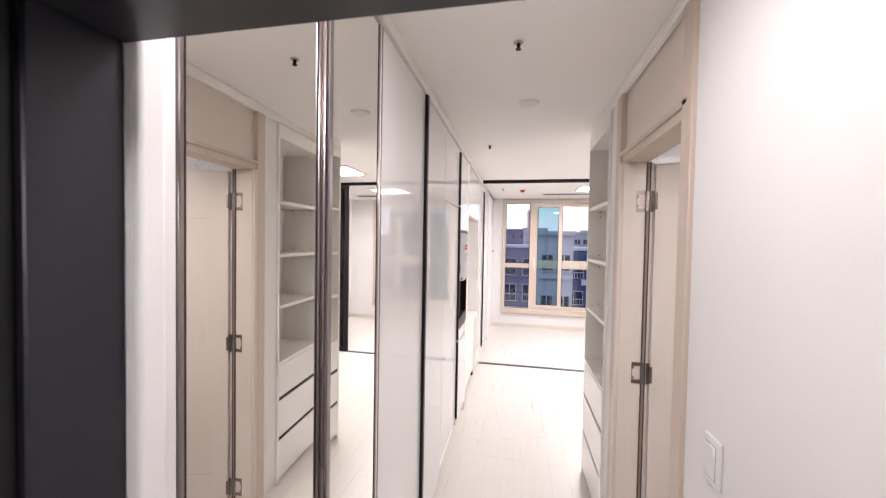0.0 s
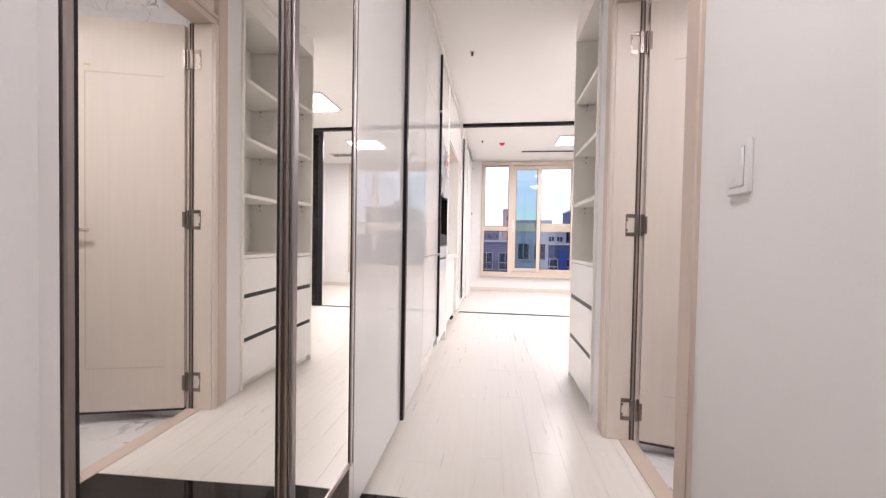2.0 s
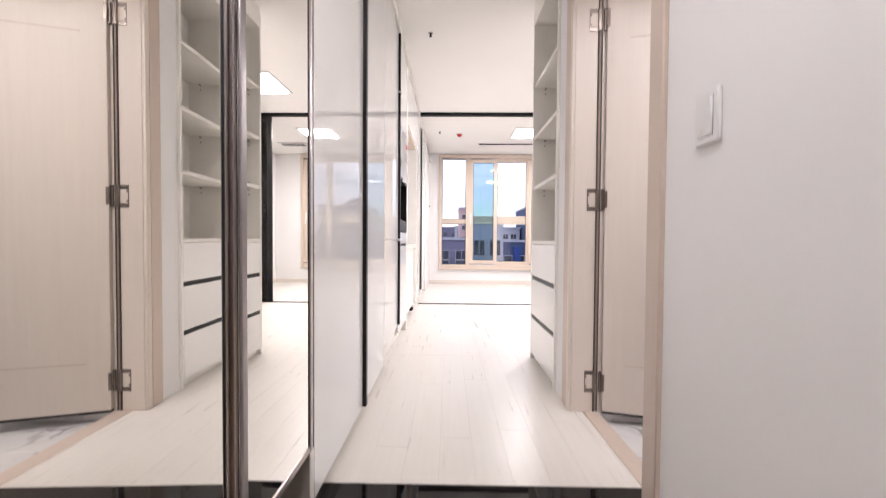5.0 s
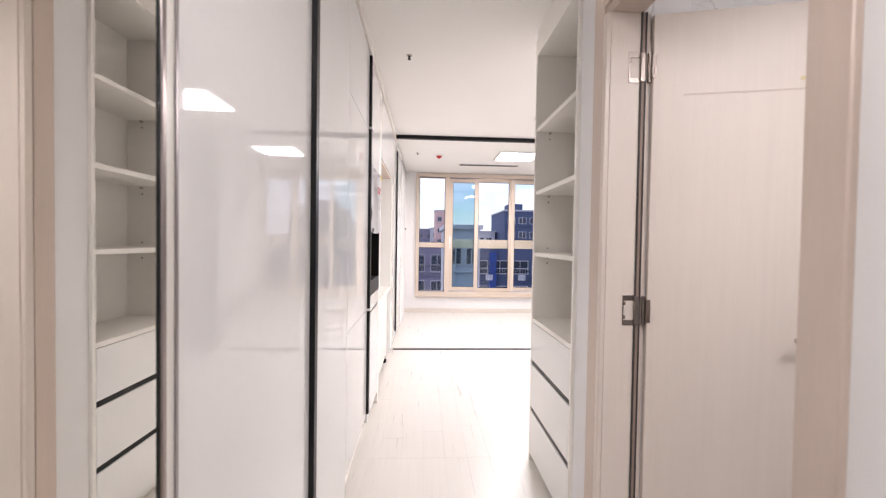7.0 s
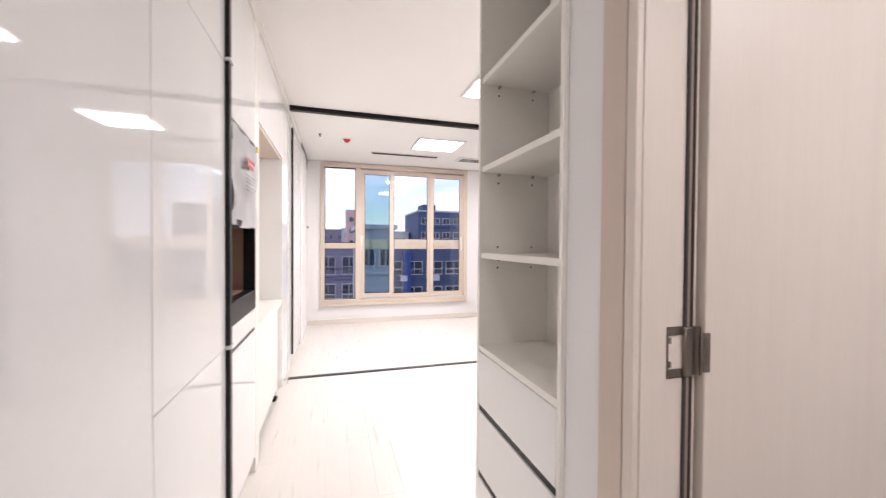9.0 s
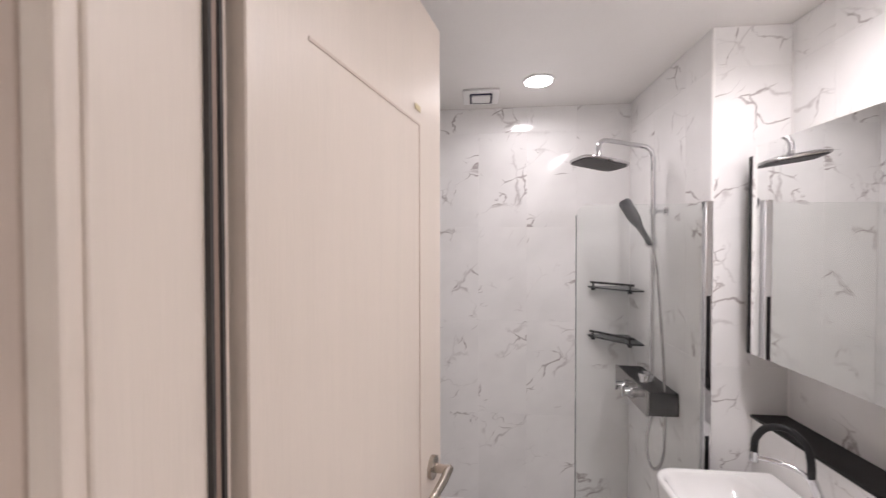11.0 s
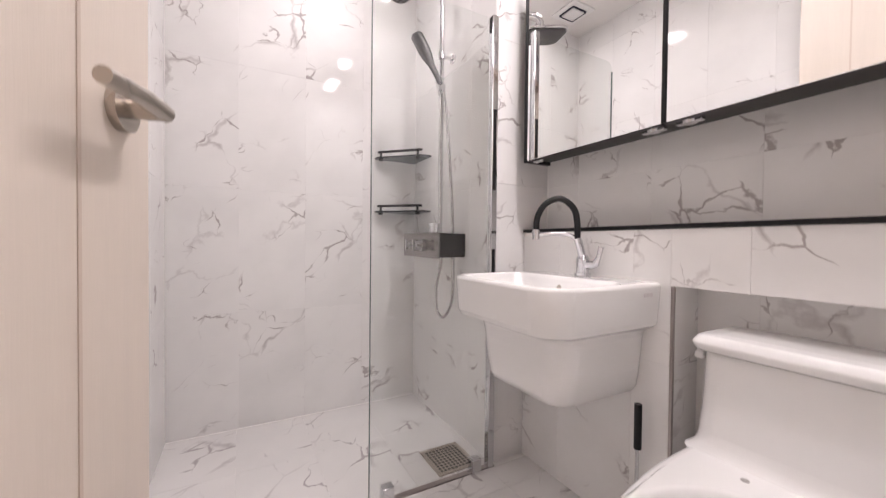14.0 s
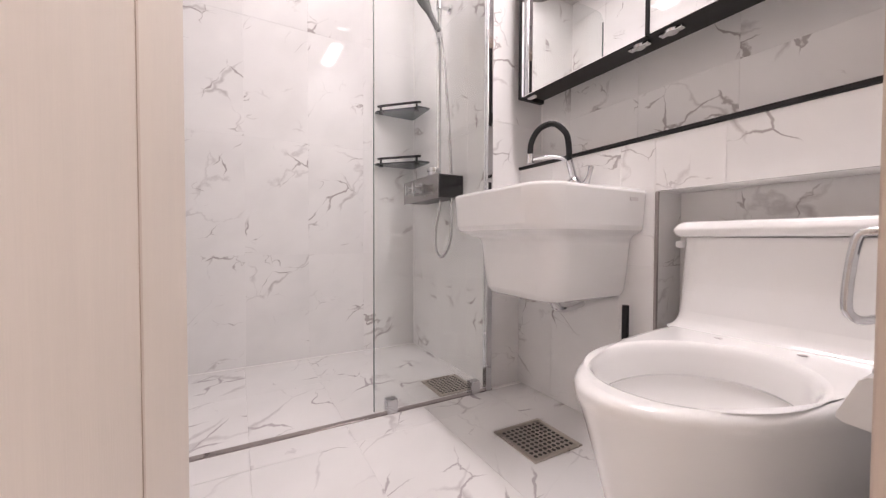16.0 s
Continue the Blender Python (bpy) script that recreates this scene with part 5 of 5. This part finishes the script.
loft(wg, [[(x, y, z) for x, z in ((PAR_X + 0.0085, 0.355), (0.761, 0.360), (0.766, 0.363), (0.766, 0.368), (0.750, 0.408), (0.744, 0.413), (PAR_X + 0.0085, 0.419))] for y in (1.05, 1.058, 1.192, 1.20)])
part("body", wg, PLASTIC, bc)
part("panel", slab(PAR_X + 0.0085, 0.744, 1.065, 1.185, 0.4145, 0.4205, 0.001), surface("pale_grey_panel", (0.62, 0.61, 0.61), 0.35), bc, "pale grey key panel")

# ---- mirror cabinet ----
mc = thing("mirror_cabinet", 1.25, BY0, 1.106, "wall cabinet with two frameless mirror doors and black edges", "cabinet")
MX0, MX1, MC0, MC1 = 0.75, 1.752, 1.108, 1.826
part("body", slab(MX0 + 0.002, MX1 - 0.010, 0.680, 0.766, MC0 + 0.006, MC1 - 0.004, 0.002), BLACK, mc)
part("carcass", slab(MX0 + 0.02, MX1 - 0.03, BY0 + 0.001, 0.6795, MC0 + 0.07, MC1 - 0.01), SATIN, mc)
part("edge", slab(MX1 + 0.0005, MX1 + 0.021, 0.668, 0.7885, MC0 - 0.002, MC1 - 0.03, 0.002), BLACK, mc, "black side profile")
for a, b in ((1.2505, MX1), (MX0, 1.2395)):
    d = part("door", slab(a, b, 0.7665, 0.786, MC0, MC1, 0.001), BLACK, mc)
    part("mirror", slab(a + 0.001, b - 0.001, 0.7862, 0.790, MC0 + 0.001, MC1 - 0.001, 0.0008), MIRRORB, d, "mirror glass")
part("divider", slab(1.240, 1.250, 0.7665, 0.792, MC0 + 0.001, MC1 + 0.004, 0.001), BLACK, mc, "black centre strip")
for a in (1.20, 1.29):
    lb = bmesh.new()
    disc(lb, (a, 0.755, MC0 + 0.0055), (0, 0, -1), 0.02, 0.012, 18, 0.016)
    box(lb, a - 0.03, a + 0.03, 0.745, 0.765, MC0 - 0.006, MC0 + 0.0055, 0.002)
    part("latch", lb, CHROME, mc, "chrome push latch")
part("corner_cap", slab(MX1 - 0.04, MX1 - 0.005, 0.745, 0.765, MC0 - 0.004, MC0 + 0.0058, 0.002), PLASTIC, mc)

tr = thing("towel_rail", 1.65, BY1, 1.42, "square chrome towel rail on the tiled wall", "towel rail")
TRZ = 1.32
part("bar", slab(1.12, 1.665, BY1 - 0.065, BY1 - 0.045, TRZ, TRZ + 0.018, 0.002), CHROME, tr)
for a in (1.15, 1.64):
    part("bracket", slab(a - 0.02, a + 0.02, BY1 - 0.0655, BY1 - 0.0005, TRZ - 0.003, TRZ + 0.021, 0.002), CHROME, tr)

# ---- bathroom lights and fan ----
bl = thing("bar_light", 1.18, 0.97, BCZ, "long white LED bar light on the bathroom ceiling, lit", "ceiling light")
part("housing", slab(0.80, 1.502, 0.925, 1.045, BCZ - 0.014, BCZ - 0.0005, 0.003), PLASTIC, bl)
part("diffuser", slab(0.812, 1.490, 0.935, 1.035, BCZ - 0.030, BCZ - 0.0145, 0.006, 2), LEDB, bl, "glowing diffuser")
dl = thing("downlight", 2.23, 1.44, BCZ, "round recessed downlight over the shower, lit", "downlight")
part("ring", disc(bmesh.new(), (2.23, 1.44, BCZ - 0.0005), (0, 0, -1), 0.078, 0.006, 36, 0.072), PLASTIC, dl)
part("lens", disc(bmesh.new(), (2.23, 1.44, BCZ - 0.0066), (0, 0, -1), 0.066, 0.003, 36, 0.064), LENS, dl, "glowing lens")
fn = thing("exhaust_fan", 2.40, 1.72, BCZ, "square white exhaust fan with a dark slot", "fan")
part("panel", slab(2.30, 2.49, 1.625, 1.815, BCZ - 0.012, BCZ - 0.0005, 0.004, 2), PLASTIC, fn)
part("slot", slab(2.335, 2.455, 1.66, 1.78, BCZ - 0.016, BCZ - 0.0122, 0.008, 2), surface("navy_plastic", (0.02, 0.02, 0.05), 0.4), fn, "dark slot")
part("cover", slab(2.346, 2.444, 1.671, 1.769, BCZ - 0.020, BCZ - 0.0162, 0.006, 2), PLASTIC, fn)

# ---- the street outside ----
def house(name, x0, x1, y0, y1, z1, mat_, label, wins, bays=False, roofbits=()):
    """A block with parapet, string courses, framed and mullioned windows and, with bays, railings."""
    h = thing(name, (x0 + x1) / 2, y0, -16, label, "building")
    part("wall", slab(x0, x1, y0, y1, -16, z1), mat_, h, smooth=False)
    part("roof", slab(x0 - 0.15, x1 + 0.15, y0 - 0.15, y1 + 0.15, z1, z1 + 0.25), CONC3, h, smooth=False)
    for a in roofbits:
        part("stair_head", slab(*a), mat_, h, smooth=False)
    cols, rows, w, ht, dx, dz, ox, oz = wins
    for j in range(rows):
        cz = z1 - oz - dz * j
        part("string_course", slab(x0, x1, y0 - 0.12, y0 - 0.001, cz - ht / 2 - 0.52, cz - ht / 2 - 0.40), mat_, h, smooth=False)
        for i in range(cols):
            cx = x0 + ox + dx * i
            fr = bmesh.new()
            for q in ((cx - w / 2 - 0.07, cx - w / 2, cz - ht / 2, cz + ht / 2), (cx + w / 2, cx + w / 2 + 0.07, cz - ht / 2, cz + ht / 2), (cx - 0.03, cx + 0.03, cz - ht / 2, cz + ht / 2), (cx - w / 2 - 0.07, cx + w / 2 + 0.07, cz + ht / 2, cz + ht / 2 + 0.07), (cx - w / 2 - 0.12, cx + w / 2 + 0.12, cz - ht / 2 - 0.09, cz - ht / 2)):
                box(fr, q[0], q[1], y0 - 0.09, y0 - 0.001, q[2], q[3])
            if bays:
                box(fr, cx - w / 2, cx + w / 2, y0 - 0.085, y0 - 0.03, cz - ht * 0.12, cz - ht * 0.07)
            wdo = part("window", fr, CONC3, h, smooth=False)
            part("pane", slab(cx - w / 2, cx + w / 2, y0 - 0.03, y0 - 0.002, cz - ht / 2, cz + ht / 2), WINDARK, wdo, smooth=False)
            if bays:
                rail = bmesh.new()
                for k in range(7):
                    rx_ = cx - w / 2 + w * k / 6
                    box(rail, rx_ - 0.015, rx_ + 0.015, y0 - 0.22, y0 - 0.19, cz - ht / 2, cz - ht * 0.1)
                box(rail, cx - w / 2 - 0.05, cx + w / 2 + 0.05, y0 - 0.24, y0 - 0.09, cz - ht * 0.1, cz - ht * 0.06)
                part("railing", rail, CONC3, wdo, smooth=False)
    return h


house("apartment_building", -14, 2.3, 40, 52, 0.9, CONC1, "mauve rendered apartment block with paired windows", (8, 5, 1.25, 1.7, 2.0, 2.75, 1.4, 2.0), bays=True)
right_block = house("apartment_building", 2.6, 16, 41, 54, 0.7, CONC2, "blue-grey apartment block with wide windows", (6, 4, 1.7, 1.35, 2.25, 2.8, 1.25, 2.2), bays=True)
part("sign", slab(7.1, 7.9, 40.6, 40.95, -8, 0.2), BLUESIGN, right_block, "tall blue sign", smooth=False)
for k in range(7):
    part("air_unit", slab(3.2 + 1.8 * k, 3.9 + 1.8 * k, 40.5, 40.99, -2.9 - 2.8 * (k % 2), -2.3 - 2.8 * (k % 2)), CONC3, right_block, smooth=False)
house("office_building", 1.3, 3.3, 22.5, 29, 2.0, CONC3, "pale grey narrow block across the street", (2, 5, 0.62, 0.9, 0.95, 2.4, 0.55, 1.6))
house("apartment_building", 13.0, 20.5, 60, 72, 6.3, CONC2, "blue-grey concrete block with a stair head", (4, 4, 1.1, 0.9, 1.8, 2.3, 1.1, 1.5), roofbits=((14.2, 16.4, 62, 66, 6.55, 7.7),))
house("apartment_building", 2.6, 4.9, 90, 100, 8.6, CONC4, "narrow pink rendered tower", (1, 4, 0.9, 1.0, 1, 2.7, 1.1, 2))
house("apartment_building", 6.4, 12.6, 66, 80, 3.0, CONC3, "pale concrete block with a flat roof", (4, 2, 0.9, 0.8, 1.4, 2.6, 0.9, 1.4))
house("apartment_building", -8.0, -2.5, 85, 96, 4.2, CONC3, "white apartment slab behind the street", (4, 4, 0.8, 0.9, 1.3, 2.4, 0.8, 1.4))
for k, (za, zb) in enumerate(((-0.6, 0.25), (-0.75, 0.0), (-1.5, -0.55), (-2.2, -2.6))):
    line = [(-14 + 34 * q / 12, 33.0 + 0.3 * k, za + (zb - za) * q / 12 - 0.6 * (1 - (q / 6 - 1) ** 2)) for q in range(13)]
    solid("power_line", tube(bmesh.new(), line, 0.022, 6), RUBBER, "thin black overhead cable across the street", "cable", group="street cables")
rng = random.Random(5)
for k in range(26):
    dist = rng.uniform(90, 320)
    bearing = radians(-9 + k * 1.25 + rng.uniform(-0.5, 0.5))
    w_ = rng.uniform(5, 12) * dist / 160
    cx, cy, top = math.tan(bearing) * dist, dist, 1.2 + dist * math.tan(radians(rng.uniform(0.2, 2.1)))
    house("far_building", cx - w_ / 2, cx + w_ / 2, cy, cy + w_, top, (CONC3, CONC1, CONC4)[k % 3], "pale distant city block seen through the window", (3, 4, w_ * 0.12, 1.6, w_ * 0.3, 3.2, w_ * 0.2, 2.5))

# ---- tiles and planks, last ----
tile_wall(wall_far, "x", -1, BX, SY + 0.0005, BY1 - 0.0005, BF, BCZ, 1.449)
tile_wall(wall_side, "y", 1, SY, COLX + 0.0085, BX - 0.009, BF, BCZ, 2.59 - 0.009)
tile_wall(wall_side, "x", -1, COLX, BY0 + 0.0005, SY - 0.0085, BF, BCZ, BY0)
tile_wall(wall_mir, "y", 1, BY0, PAR_X + 0.009, COLX - 0.009, 0.846, BCZ, 1.11)
tile_wall(wall_mir, "y", 1, BY0, PAR_X + 0.009, 1.257, BF, 0.692, 1.11)
tile_wall(wall_low_a, "y", 1, 0.72, 1.2585, COLX - 0.0005, BF, 0.8455, 1.651)
tile_wall(wall_low_a, "x", -1, 1.25, BY0 + 0.0005, 0.7115, BF, 0.692, 0.55)
tile_wall(wall_low_b, "y", 1, 0.72, PAR_X + 0.009, 1.2575, 0.693, 0.8455, 1.367)
tile_wall(wall_left, "y", -1, BY1, PAR_X + 0.002, BX - 0.009, BF, BCZ, 2.59)
tile_wall(wall_in, "x", 1, PAR_X + 0.008, BY0 + 0.0005, DY0 - 0.037, BF, BCZ, BY0)
floor_b = thing("floor_bathroom", 0, 0, 0, "white marble-look tiled bathroom floor", "floor", kind="structure")
tile_wall(floor_b, "z", 1, BF, PAR_X + 0.009, COLX - 0.023, BY0 + 0.001, BY1 - 0.001, 1.70, FTILE, 1.18, 0.56, 0.28)
tile_wall(floor_b, "z", 1, BF, COLX + 0.001, BX - 0.009, SY + 0.001, BY1 - 0.001, 2.22, FTILE, 1.46, 0.56, 0.28)

floor = solid("floor", box(slab(-1.05, 0.654, 1.446, 2.84, -0.12, -0.0016), -1.05, ROOM_R, 2.8401, WY, -0.12, -0.0016), GAPM, "whitewashed oak plank floor of corridor and rooms", "floor", **S)
PW, PL = 0.128, 1.22
PLANKS = {}


def plank(x0, x1, y0, y1):
    key = (round(x1 - x0, 4), round(y1 - y0, 4))
    if key not in PLANKS:
        b = bmesh.new()
        hx_, hy_ = (x1 - x0) / 2 - 0.0002, (y1 - y0) / 2 - 0.0002
        loft(b, [[(-hx_, -hy_, -0.006), (hx_, -hy_, -0.006), (hx_, hy_, -0.006), (-hx_, hy_, -0.006)], [(-hx_, -hy_, -0.0006), (hx_, -hy_, -0.0006), (hx_, hy_, -0.0006), (-hx_, hy_, -0.0006)], [(-hx_ + 0.0006, -hy_ + 0.0006, 0), (hx_ - 0.0006, -hy_ + 0.0006, 0), (hx_ - 0.0006, hy_ - 0.0006, 0), (-hx_ + 0.0006, hy_ - 0.0006, 0)]])
        PLANKS[key] = finish(b, "plank", PLANK, False)
    ob = new("plank", PLANKS[key])
    ob.location = ((x0 + x1) / 2, (y0 + y1) / 2, 0)
    ob.parent = floor


def lay(x0, x1, y0, y1):
    i = 0
    x = -1.05
    while x < ROOM_R - 0.002:
        xe = min(x + PW, ROOM_R)
        a, b = max(x, x0), min(xe, x1)
        if b - a > 0.004:
            y = y0 - (i * 0.47 % 1.0) * PL
            while y < y1:
                c, d = max(y, y0), min(y + PL, y1)
                if d - c > 0.01:
                    plank(a, b, c, d)
                y += PL
        x = xe
        i += 1


lay(-0.44, RX + 0.055, 1.446, 2.84)
lay(-0.44, ROOM_R, 2.84, WY)
lay(-1.04, -0.44, 3.67, 4.6)
